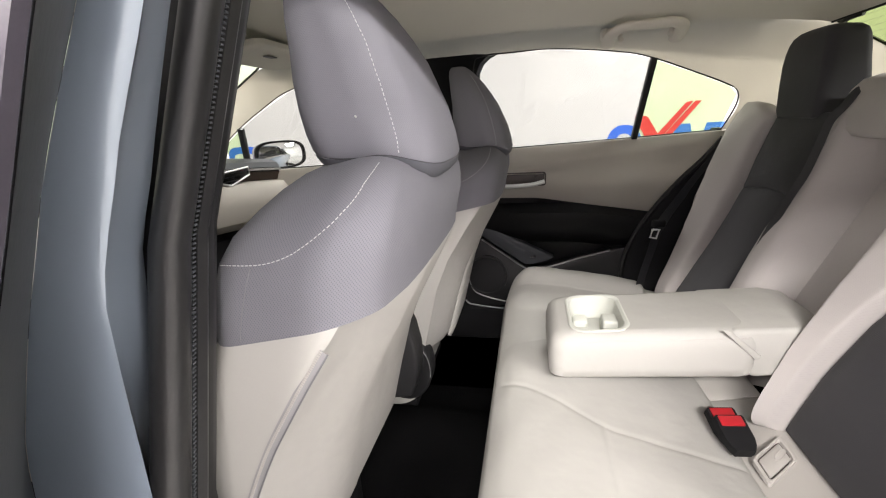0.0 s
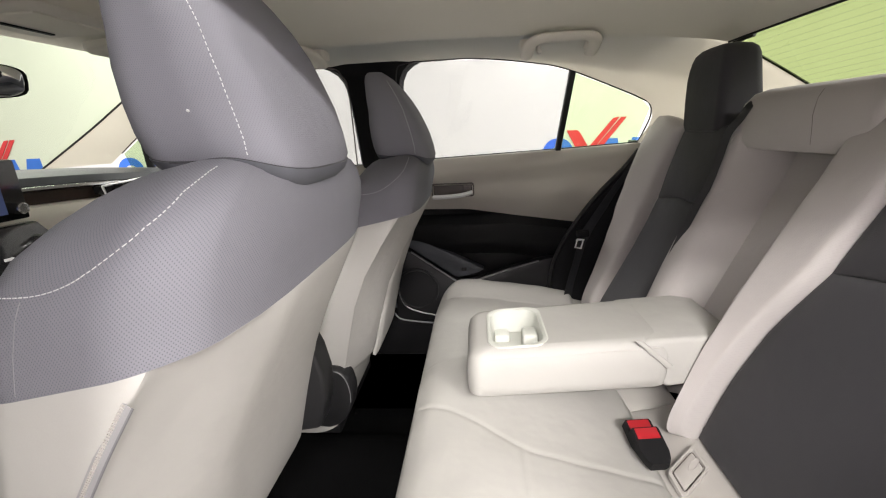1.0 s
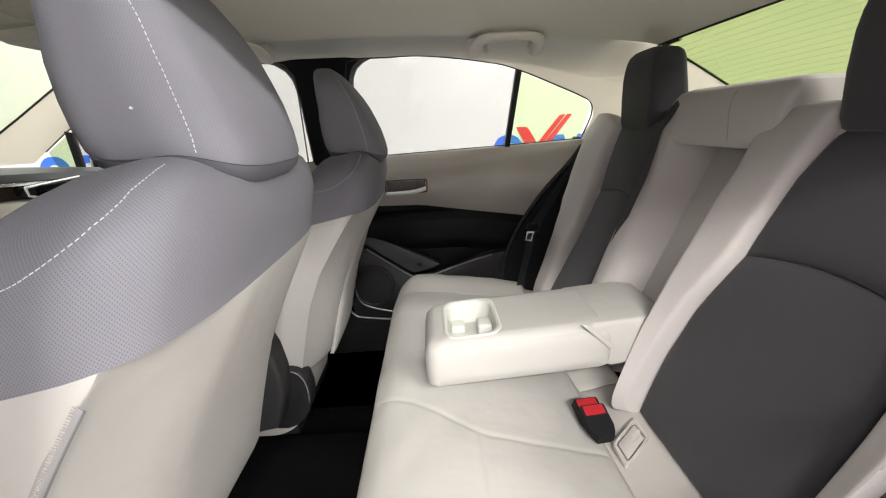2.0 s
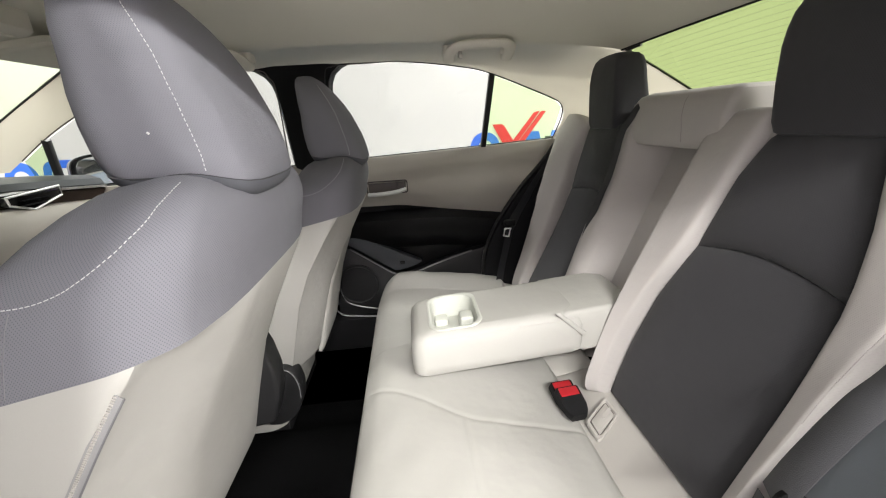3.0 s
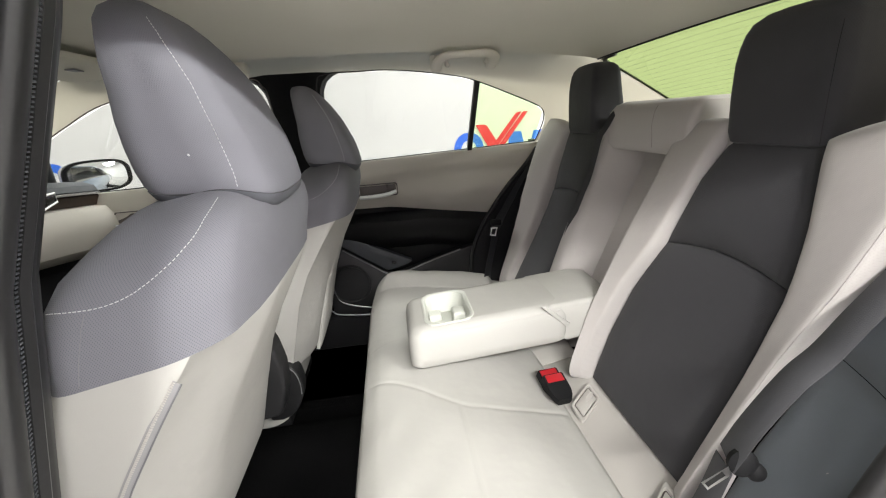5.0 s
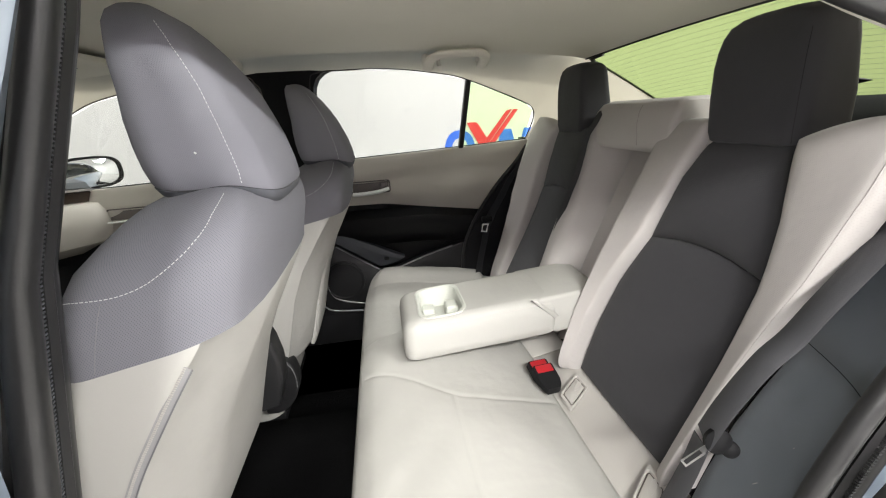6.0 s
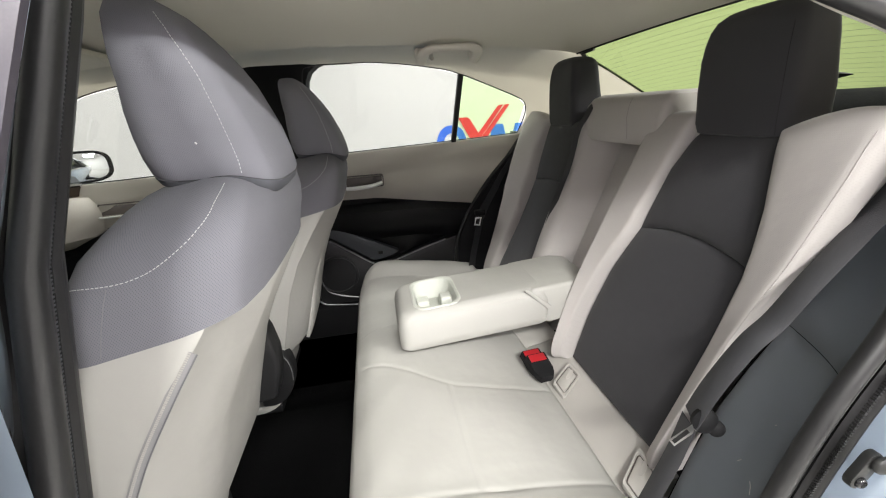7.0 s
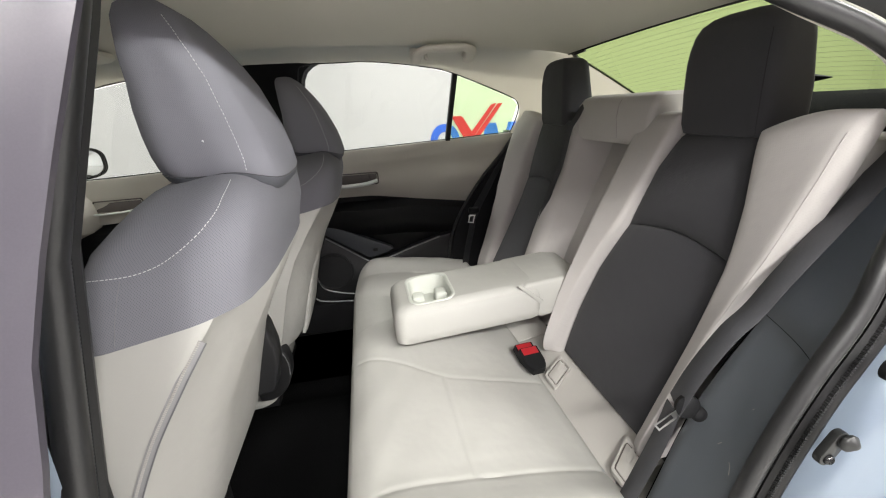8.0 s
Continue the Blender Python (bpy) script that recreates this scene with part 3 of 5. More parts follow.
# strip between the headliner and the windscreen
head_rows = []
for k in range(25):
    v = -1 + k / 12
    a = Vector((-1.25 - 0.05 * (1 - v * v) + 0.01, v * at_height([(p[0], p[1]) for p in EDGE_B], -1.25), roof_z(-1.25, v * 0.5) - 0.001))
    b = Vector((-1.29 - 0.08 * (1 - v * v), 0.49 * v, 1.335 + 0.015 * (1 - v * v)))
    head_rows.append([a, a.lerp(b, 0.5) + Vector((0, 0, -0.008)), b + Vector((-0.01, 0, 0.004))])
head_bm = loft(head_rows, wrap=False)
bmesh.ops.solidify(head_bm, geom=head_bm.faces[:], thickness=0.006)
tagged(part("header_trim", head_bm, LINER), "beige felt header above the windscreen", "header trim", kind="structure")

# dark trim in front of the wheel arch beside the far end of the bench
arch = [(0.205, 1.015), (0.16, 0.955), (0.085, 0.875), (0.02, 0.79), (-0.035, 0.70), (-0.07, 0.60), (-0.08, 0.45), (0.25, 0.45), (0.27, 0.95)]
tagged(part("wheel_arch_trim", prism([(x, 0.630, z) for x, z in arch], (0, 0.03, 0), 0.004), BLACK), "black plastic wheel arch trim beside the bench", "wheel arch trim", kind="structure")
window_seal([(x - 0.004, 0.634, z) for x, z in arch[:7]], 0.009, "seal", "black rubber door seal along the wheel arch")

# ---- front seats ----
def front_seat(s, back=0.0, drop=0.0):
    """A front seat seen from behind; s is -1 on the left of the car, +1 on the right; drop lowers its height setting."""
    seat = thing("front_seat", "front car seat with charcoal cloth shoulders and a light grey shell", "car seat", group="front seats")
    yc = s * 0.36

    def bowed(ring, xf, xr, w, bow, dip=0.0):
        """The back of each ring swells at its middle."""
        mid = (xf + xr) / 2
        out = []
        for x, y, z in ring:
            k = max(0, (x - mid) / (xr - mid)) * (1 - ((y - yc) / w) ** 4)
            out.append((x + bow * k, y, z - dip * k))
        return out

    def rings(table, r=0.045, tilt=0.0, bow=(), dip=((0, 0), (1, 0))):
        if bow:
            return [bowed(ring_z(z, xf + back, xr + back, yc - w, yc + w, rr if rr else r, n=8, tilt=tilt, fill=8), xf + back, xr + back, w, at_height(bow, z) * (0.67 if r < 0.04 else 0.60), at_height(dip, z)) for z, xr, xf, w, rr in table]
        return [ring_z(z, xf + back, xr + back, yc - w, yc + w, rr if rr else r, tilt=tilt) for z, xr, xf, w, rr in table]

    shell = [(0.500, -0.718, -0.845, 0.215, 0), (0.503, -0.708, -0.85, 0.230, 0), (0.515, -0.702, -0.85, 0.237, 0), (0.62, -0.676, -0.825, 0.244, 0), (0.72, -0.650, -0.80, 0.247, 0), (0.80, -0.618, -0.77, 0.247, 0), (0.88, -0.580, -0.745, 0.245, 0), (0.92, -0.561, -0.727, 0.244, 0), (0.938, -0.5545, -0.717, 0.2422, 0), (0.955, -0.553, -0.712, 0.2375, 0)]

    def ridged(ring, xr, w, cut):
        """The back panel folds forward to a ridge along the side with the zip."""
        out = []
        for x, y, z in ring:
            o = max(0.0, (yc - y - (w - 0.13)) / 0.13)
            out.append((min(x, xr + back + 0.004 - cut * o ** 1.2) if o > 0 else x, y, z))
        return out

    folds = [(0.5, 0.055), (0.8, 0.050), (0.90, 0.034), (0.938, 0.022), (0.955, 0.02)]
    skin = [ridged(r, xr, w, at_height(folds, z)) for r, (z, xr, xf, w, rr) in zip(rings(shell, 0.0401, tilt=0.20, bow=[(0.5, 0.0), (0.62, 0.006), (0.75, 0.018), (0.88, 0.038), (0.95, 0.046)]), shell)]
    part("lower_shell", loft(skin), LIGHT, seat, "light grey vinyl back and sides")
    upper = [(0.9385, -0.557, -0.715, 0.2410, 0), (0.9395, -0.5535, -0.7175, 0.2432, 0), (0.95, -0.5525, -0.716, 0.2434, 0), (0.975, -0.5475, -0.711, 0.2436, 0), (1.0, -0.5418, -0.706, 0.2415, 0.045), (1.015, -0.5385, -0.702, 0.236, 0.045), (1.032, -0.5365, -0.694, 0.220, 0.045), (1.048, -0.5368, -0.676, 0.196, 0.045), (1.059, -0.540, -0.666, 0.165, 0.045), (1.067, -0.547, -0.655, 0.130, 0.04), (1.071, -0.558, -0.642, 0.095, 0.035)]
    upper = [(z + 0.25 * max(0, z - 1.0), *rest) for z, *rest in upper]
    part("shoulder_cover", loft(rings(upper, 0.045, tilt=0.20, bow=[(0.92, 0.044), (1.0, 0.046), (1.06, 0.032), (1.09, 0.0)], dip=[(1.0, 0.0), (1.03, 0.003), (1.05, 0.008), (1.07, 0.010)])), MESH, seat, "charcoal woven cloth shoulder cover")
    head = [(1.060, -0.560, -0.612, 0.070, 0), (1.064, -0.543, -0.630, 0.100, 0), (1.072, -0.535, -0.638, 0.113, 0), (1.088, -0.531, -0.646, 0.120, 0), (1.11, -0.534, -0.650, 0.123, 0), (1.14, -0.540, -0.653, 0.125, 0), (1.17, -0.548, -0.655, 0.125, 0), (1.20, -0.555, -0.655, 0.122, 0), (1.23, -0.568, -0.659, 0.116, 0), (1.255, -0.583, -0.662, 0.105, 0.035), (1.275, -0.598, -0.665, 0.090, 0.03), (1.290, -0.612, -0.666, 0.070, 0.025), (1.299, -0.625, -0.663, 0.048, 0.018), (1.302, -0.636, -0.655, 0.025, 0.009)]
    head_bow = [(1.06, 0.038), (1.09, 0.046), (1.13, 0.041), (1.17, 0.030), (1.22, 0.012), (1.27, 0.002), (1.31, 0.0)]

    def lifted(ring, mid=-0.58 + back):
        """The lower edge of the headrest rises towards its front and arches over the rear corners."""
        out = []
        for x, y, z in ring:
            arch = 0.009 * math.exp(-((abs(y - yc) - 0.112) / 0.035) ** 2 - ((x - back + 0.560) / 0.038) ** 2)
            out.append((x, y, z + (0.20 * max(0, mid - x) + arch) * min(1, max(0, (1.13 - z) / 0.05))))
        return out

    cap = part("headrest", loft([lifted(r) for r in rings(head, 0.036, bow=head_bow, dip=[(1.06, 0.009), (1.09, 0.008), (1.13, 0.0)])]), DARK, seat, "charcoal cloth headrest with a pale stitched seam")
    seam = rings([(1.0815, -0.5320, -0.6432, 0.1182, 0)], 0.036, bow=head_bow, dip=[(1.0, 0.0083), (1.1, 0.0083)])[0]
    seam = lifted(seam)
    part("headrest_seam", tube(seam + [seam[0]], 0.0013, 6, smooth=False), BLACKCLOTH, cap, "dark sewn seam above the hem")
    hem = rings([(1.0615, -0.556, -0.616, 0.080, 0), (1.0650, -0.5405, -0.6325, 0.1025, 0), (1.0730, -0.5325, -0.6405, 0.1155, 0), (1.0815, -0.5308, -0.6444, 0.1194, 0), (1.0830, -0.5330, -0.6424, 0.1176, 0)], 0.036, bow=head_bow, dip=[(1.06, 0.009), (1.09, 0.008), (1.13, 0.0)])
    part("headrest_hem", loft([lifted(r) for r in hem]), SHADEDHEM, cap, "turned hem under the headrest, shade put into its colour")
    for o in (-0.06, 0.06):
        part("headrest_post", tube([(-0.585 + back, yc + o, 1.03), (-0.585 + back, yc + o, 1.09)], 0.006, 8, smooth=False), CHROME, seat, "chrome post")
    # cushion of the seat, mostly hidden
    cush = [(0.33, -0.80, -1.25, 0.22, 0), (0.45, -0.78, -1.28, 0.245, 0), (0.53, -0.80, -1.27, 0.25, 0), (0.56, -0.84, -1.24, 0.22, 0)]
    part("cushion", loft(rings(cush, 0.06)), LIGHT, seat, "light grey seat cushion")
    part("seat_base", block(-1.15 + back, -0.80 + back, yc - 0.19, yc + 0.19, 0.255 - drop, 0.335, 0.01), BLACK, seat, "black seat base and runners")
    # black recliner cover on the inner side, below the shell
    o = yc - s * 0.235
    outline = [(-0.740, 0.562), (-0.715, 0.560), (-0.698, 0.550), (-0.686, 0.530), (-0.680, 0.500), (-0.681, 0.468), (-0.690, 0.436), (-0.706, 0.410), (-0.726, 0.392), (-0.752, 0.382), (-0.785, 0.385), (-0.79, 0.50)]
    if s < 0:
        outline = [(-0.664, 0.745), (-0.650, 0.71), (-0.641, 0.66), (-0.642, 0.61), (-0.660, 0.545), (-0.74, 0.53), (-0.74, 0.70)]
    cover = part("recliner_cover", prism([(x, o - s * 0.03, z) for x, z in outline], (0, s * 0.06, 0), 0.008, 3), DOORBLACK, seat, "black plastic recliner cover")
    if s > 0:
        part("cover_edge", tube([(x - 0.004, o - s * 0.031, z - 0.003) for x, z in outline[:6]], 0.0014, 6), EDGEGLINT, cover, "cover edge painted pale for its highlight")
    return seat


seat_left = front_seat(-1)
seat_right = front_seat(1, 0.045, -0.04)
seat_right.matrix_basis = pose(0, 0, -0.04)

# ---- rear bench ----
SLOPE = 0.275


def back_x(z):
    return 0.085 + (z - 0.51) * SLOPE


bench = thing("rear_bench", "light grey and black cloth rear bench seat", "car seat")
OUT = Vector((-1, 0, SLOPE)).normalized()
DARK_IN = [(0.50, 0.113), (0.64, 0.127), (0.757, 0.155), (0.873, 0.206), (0.986, 0.234), (1.08, 0.256)]
DARK_OUT = [(0.50, 0.450), (0.55, 0.462), (0.623, 0.472), (0.70, 0.482), (0.767, 0.490), (0.879, 0.495), (0.965, 0.482), (1.03, 0.464), (1.085, 0.446)]
EDGE_OUT = [(0.48, 0.475), (0.613, 0.50), (0.70, 0.518), (0.79, 0.534), (0.85, 0.550), (0.906, 0.568), (1.03, 0.595), (1.12, 0.607)]


def back_panel(s, inner, outer, z0, z1, lean=lambda z: 0.0, push=0.0, dish=lambda z: 0.0):
    """A panel of the backrest between two edges; lean carries its outer edge and dish the whole of it to the rear."""
    def surface(u, v):
        z = z0(u) + (z1(u) - z0(u)) * v
        y = inner(z) + (outer(z) - inner(z)) * u
        return Vector((back_x(z) - push + dish(z) + lean(z) * u, s * y, z)), OUT
    return surface


def seam_z(u):
    return 0.873 + 0.02 * math.sin(math.pi * u)


# the far half is hollowed at its middle and swells at its foot, between bolsters that stand forward
FAR_DISH = [(0.50, -0.050), (0.54, -0.042), (0.62, -0.018), (0.726, 0.012), (0.80, 0.027), (0.897, 0.033), (1.0, 0.025), (1.09, 0.015)]
FAR_LEAN = [(0.50, -0.006), (0.54, -0.010), (0.62, -0.024), (0.74, -0.052), (0.83, -0.066), (0.92, -0.060), (1.015, -0.042), (1.09, -0.016)]
NEAR_SWELL = [(0.50, 0.046), (0.68, 0.042), (0.80, 0.028), (0.90, 0.012), (1.0, -0.010), (1.09, -0.021)]
GAP_EDGE = [(0.47, 0.188), (0.64, 0.200), (0.78, 0.212), (0.866, 0.211), (1.0, 0.185), (1.10, 0.180)]
for s in (-1, 1):
    dish = (lambda z: at_height(FAR_DISH, z)) if s > 0 else (lambda z: 0.024 * min(1, max(0, (z - 1.0) / 0.085)))
    lean = (lambda z: at_height(FAR_LEAN, z)) if s > 0 else (lambda z: -0.012)
    di = (lambda z: at_height(GAP_EDGE, z) - 0.012) if s > 0 else (lambda z: at_height(DARK_IN, z))
    do = lambda z: at_height(DARK_OUT, z)
    eo = (lambda z: min(0.618, at_height(EDGE_OUT, z) + 0.11 * max(0, 1.0 - z))) if s > 0 else (lambda z: min(0.612, at_height(EDGE_OUT, z)))
    behind = 0.055 if s > 0 else 0.012
    crest = lambda u: 1.084 + 0.034 * math.sin(math.pi / 2 * min(1, 1.35 * u))
    back = part("backrest", loft([ring_z(z, back_x(z) + behind, back_x(z) + 0.15, *sorted((s * 0.105, s * (eo(z) - 0.012))), 0.04) for z in (0.46, 0.55, 0.7, 0.85, 1.0, 1.05, 1.068, 1.076)]), CLOTH, bench, "light grey padded backrest")
    part("lower_insert", pillow(back_panel(s, di, do, lambda u: 0.502, seam_z, dish=dish), 0.018, 18, 18), BLACKCLOTH, back, "black cloth lower backrest insert")
    part("upper_insert", pillow(back_panel(s, di, do, seam_z, lambda u: 1.085, dish=dish), 0.016, 18, 14), BLACKCLOTH, back, "black cloth upper backrest insert")
    if s < 0:
        part("inner_bolster", pillow(back_panel(s, lambda z: 0.100 + 0.018 * min(1, max(0, (z - 0.5) / 0.59)), di, lambda u: 0.50, lambda u: 1.085 + 0.028 * min(1, 1.8 * u) ** 0.5, lean=lambda z: 0.6 * at_height(NEAR_SWELL, z), dish=lambda z: -at_height(NEAR_SWELL, z)), 0.026, 18, 26, hard=14), CLOTH, back, "light grey inner bolster")
    else:
        # the bolster beside the armrest hollow rolls round into the hollow's side and back
        rows = []
        for z in (0.46, 0.52, 0.58, 0.64, 0.70, 0.76, 0.82, 0.88, 0.94, 1.0, 1.05, 1.075, 1.10, 1.125, 1.142, 1.150):
            x, edge, swell = back_x(z) + 3.0 * max(0, z - 1.13) ** 1.2, at_height(GAP_EDGE, z), -0.05 * min(1, max(0, (0.95 - z) / 0.4))
            deep, cy = at_height([(0.5, 0.040), (0.69, 0.046), (1.02, 0.074)], z), at_height([(0.5, 0.105), (0.69, 0.10), (1.02, 0.07)], z)
            front = [(0.10, edge + 0.002), (0.05, edge + 0.002), (0.004, edge), (-0.006, edge - 0.004), (-0.012, edge - 0.014), (-0.015, edge - 0.03), (-0.014, 0.152), (-0.010, 0.140), (-0.002, 0.129), (0.010, 0.120)]
            rows.append([(x + swell + a, y, z) for a, y in front] + [(x + deep * 0.45 + swell * 0.5, cy + 0.022, z), (x + deep * 0.75 + swell * 0.2, cy + 0.010, z), (x + deep, cy, z), (x + deep + 0.002, cy - 0.02, z), (x + deep + 0.004, -0.115, z)])
        part("inner_bolster", loft(rows, wrap=False), CLOTH, back, "light grey inner bolster rolled into the armrest hollow")
    face = back_panel(s, do, eo, lambda u: 0.485, crest, lean=lean, push=0.004, dish=dish if s > 0 else (lambda z: 0.0))
    wide = 0.006 if s > 0 else 0.0
    part("outer_bolster", pillow(face, 0.024 + wide, 16, 24, hard=9), CLOTH, back, "light grey outer bolster")
    seam_line = []
    for k in range(40):
        u, v = 0.93, 0.40 + 0.55 * k / 39
        p, w = face(u, v)
        lift = (1 - abs(2 * u - 1) ** 9) ** 0.5 * (1 - abs(2 * v - 1) ** 9) ** 0.5
        seam_line.append(p + w * ((0.024 + wide) * lift + 0.0002))
    part("piping", tube(seam_line, 0.0007, 6, smooth=False), CLOTH, back, "pale sewn piping")
    part("lower_strip", pillow(lambda u, v: (Vector((-0.022 + 0.116 * v, s * (0.001 + 0.505 * u), 0.474 + 0.024 * v ** 1.3)), Vector((-0.4, 0, 0.92))), 0.006, 14, 10, hard=8, back=0.05), CLOTHGREY, bench, "light grey strip at the foot of the backrest")
    hw = [ring_z(z, xf, xb - 0.026, *sorted((s * a, s * b)), 0.024, 8) for z, xf, xb, a, b in ((1.068, 0.25, 0.35, 0.262, 0.430), (1.074, 0.241, 0.362, 0.254, 0.439), (1.09, 0.238, 0.368, 0.250, 0.443), (1.15, 0.237, 0.364, 0.247, 0.445), (1.20, 0.237, 0.356, 0.248, 0.444), (1.225, 0.239, 0.354, 0.251, 0.442), (1.245, 0.242, 0.353, 0.256, 0.438), (1.260, 0.246, 0.351, 0.265, 0.431), (1.270, 0.253, 0.346, 0.282, 0.416), (1.275, 0.264, 0.336, 0.304, 0.396))]
    part("headrest", loft(hw), BLACKCLOTH, bench, "black cloth rear headrest")

    rest = [c for c in bench.children if c.name.split(".")[0] == "headrest"][-1]
    part("side_seam", tube(snapped([(0.240, s * 0.432, z) for z in (1.075, 1.10, 1.15, 1.20, 1.24)], rest, 0.0), 0.0004, 5, smooth=False), BLACK, rest, "fine sewn seam down the headrest")

# centre of the backrest: padded top over the hollow of the armrest
part("centre_pad", loft([ring_z(z, xf, xb, -0.172 - e, 0.172 + e, 0.014) for z, xf, xb, e in ((1.036, 0.252, 0.36, -0.006), (1.039, 0.236, 0.38, -0.002), (1.052, 0.2285, 0.385, 0.0), (1.10, 0.232, 0.388, 0.0), (1.13, 0.242, 0.385, 0.0), (1.148, 0.256, 0.375, -0.006), (1.156, 0.275, 0.355, -0.02))]), CLOTH, bench, "light grey centre pad above the armrest hollow")
pad = [c for c in bench.children if c.name == "centre_pad"][0]
part("pad_seam", tube(snapped([(0.225, -0.058, 1.050), (0.225, -0.052, 1.08), (0.235, -0.042, 1.115), (0.250, -0.034, 1.145)], pad, 0.0), 0.0004, 5, smooth=False), RECESS, pad, "fine seam across the pad")
part("armrest_hollow", loft([ring_z(z, back_x(z) + 0.10, back_x(z) + 0.15, -0.106, 0.106, 0.01) for z in (0.47, 0.7, 0.9, 1.05)]), CLOTH, bench, "light grey cloth lining of the armrest hollow")


def cushion_z(x, y):
    """Top of the rear cushion, with sewn grooves."""
    profile = [(-0.53, 0.46), (-0.495, 0.507), (-0.47, 0.532), (-0.43, 0.547), (-0.36, 0.547), (-0.25, 0.533), (-0.12, 0.515), (-0.04, 0.496), (-0.022, 0.488), (-0.006, 0.462), (0.10, 0.44)]
    # evened out towards the front, sharp at the foot of the backrest
    w = 0.022 if x < -0.10 else 0.004
    z = sum(at_height(profile, x + w * k / 2) for k in (-2, -1, 0, 1, 2)) / 5
    # slack of the cover
    z += 0.0011 * math.sin(23 * x + 9 * y) * math.sin(17 * y - 6 * x + 1.3) + 0.0005 * math.sin(61 * x - 37 * y)
    a = abs(y)
    z += 0.036 * math.exp(-((a - 0.60) / 0.085) ** 2) + 0.012 * math.exp(-(a / 0.10) ** 2)
    inner = at_height([(-0.475, 0.077), (-0.40, 0.102), (-0.335, 0.139), (-0.28, 0.178), (-0.25, 0.193), (-0.172, 0.207), (-0.089, 0.217), (-0.02, 0.219)], x)
    g = 0.0
    if x > -0.475:
        g = max(g, math.exp(-((a - inner) / 0.005) ** 2))
        g = max(g, math.exp(-((a - 0.495) / 0.006) ** 2))
    if inner < a < 0.495:
        g = max(g, math.exp(-((x + 0.265) / 0.005) ** 2))
        z += 0.003 * math.sin(math.pi / 2 * min(1, (a - inner) / 0.10, (0.495 - a) / 0.07))
        if x > -0.265:
            z -= 0.0035 * (1 - math.exp(-(x + 0.265) / 0.012)) * math.exp(-(x + 0.265) / 0.06) * min(1, (a - inner) / 0.05)
    return z - 0.0020 * g * (1.0 if y < 0 else 0.4)


def bench_cushion():
    ys = [-0.63 + 0.004 * j for j in range(316)]
    xs = [-0.485 + 0.0045 * i for i in range(130)]
    rings = []
    for y in ys:
        side = max(0, (abs(y) - 0.592) / 0.038)
        drop = 0.05 * side ** 2.5
        row = []
        fx = -0.495 + 0.05 * max(0, (abs(y) - 0.42) / 0.21) ** 2.2
        for z in (0.30, 0.36, 0.42, 0.46, 0.485):
            row.append((fx + 0.04 * (0.485 - z) / 0.185 if z < 0.46 else fx, y, min(z, 0.5 - drop)))
        for x in xs:
            px = x if x > -0.30 else fx + 0.010 + (x + 0.485) * (-0.30 - fx - 0.010) / 0.185
            row.append((px, y, cushion_z(x, y) - drop))
        rings.append(row)
    return part("cushion", loft(rings, wrap=False), LIGHT, bench, "light grey sewn seat cushion")


bench_cushion()

# folded-down armrest with its cup tray
AX0, AX1, AY0, AY1 = -0.367, 0.026, -0.108, 0.112
CX0, CX1, CY0, CY1 = -0.318, -0.208, -0.086, 0.086


def tipped(ring):
    """The armrest rises slightly towards its hinge."""
    return [(x, y, z + 0.075 * (x + 0.367)) for x, y, z in ring]


arm_rings = [ring_z(z, AX0 + e, AX1 - e, AY0 + e, AY1 - e, r, 8) for z, e, r in ((0.580, 0.008, 0.03), (0.586, 0.002, 0.03), (0.605, 0.0, 0.03), (0.645, 0.0, 0.03), (0.666, 0.004, 0.03), (0.677, 0.012, 0.03), (0.681, 0.024, 0.03))]
arm_rings += [ring_z(0.682, CX0, CX1, CY0, CY1, 0.022, 8), ring_z(0.625, CX0, CX1, CY0, CY1, 0.022, 8)]
armrest = part("armrest", loft([tipped(r) for r in arm_rings]), LIGHT, bench, "light grey folded-down centre armrest")
tray = [ring_z(z, CX0 + e, CX1 - e, CY0 + e, CY1 - e, 0.034, 8) for z, e in ((0.680, -0.006), (0.6836, -0.0056), (0.6845, -0.002), (0.6815, 0.003), (0.655, 0.008), (0.630, 0.012), (0.629, 0.03))]
part("cup_tray", loft([tipped(r) for r in tray], caps="end"), TRAY, armrest, "pale plastic double cup tray")
neck = [(-0.045, 0.640), (-0.03, 0.7060), (0.020, 0.7102), (0.10, 0.716), (0.15, 0.708), (0.17, 0.63), (0.02, 0.605)]
part("armrest_neck", prism([(x, -0.101, z) for x, z in neck], (0, 0.206, 0), 0.010, 3), LIGHT, armrest, "light grey cloth hinge of the armrest")
part("side_seam", tube([(x, AY0 + 0.0035, 0.6655 + 0.075 * (x + 0.367)) for x in (-0.335, -0.25, -0.15, -0.06, 0.0)], 0.0007, 5), CLOTHGREY, armrest, "sewn seam along the armrest's edge")
part("hinge_strap", prism([(-0.052, -0.108, 0.7125), (-0.040, -0.108, 0.7125), (0.021, -0.108, 0.660), (0.012, -0.108, 0.652)], (0, -0.004, 0), 0.0015), LIGHT, armrest, "light grey hinge strap")
for x0, x1, y0, y1, h in ((CX1 - 0.040, CX1 - 0.008, -0.022, 0.022, 0.678), (CX0 + 0.012, CX0 + 0.046, -0.074, -0.044, 0.650), (CX0 + 0.012, CX0 + 0.046, 0.030, 0.070, 0.650)):
    part("cup_rib", block(x0, x1, y0, y1, 0.63, h, 0.0055, 3), TRAY, armrest)


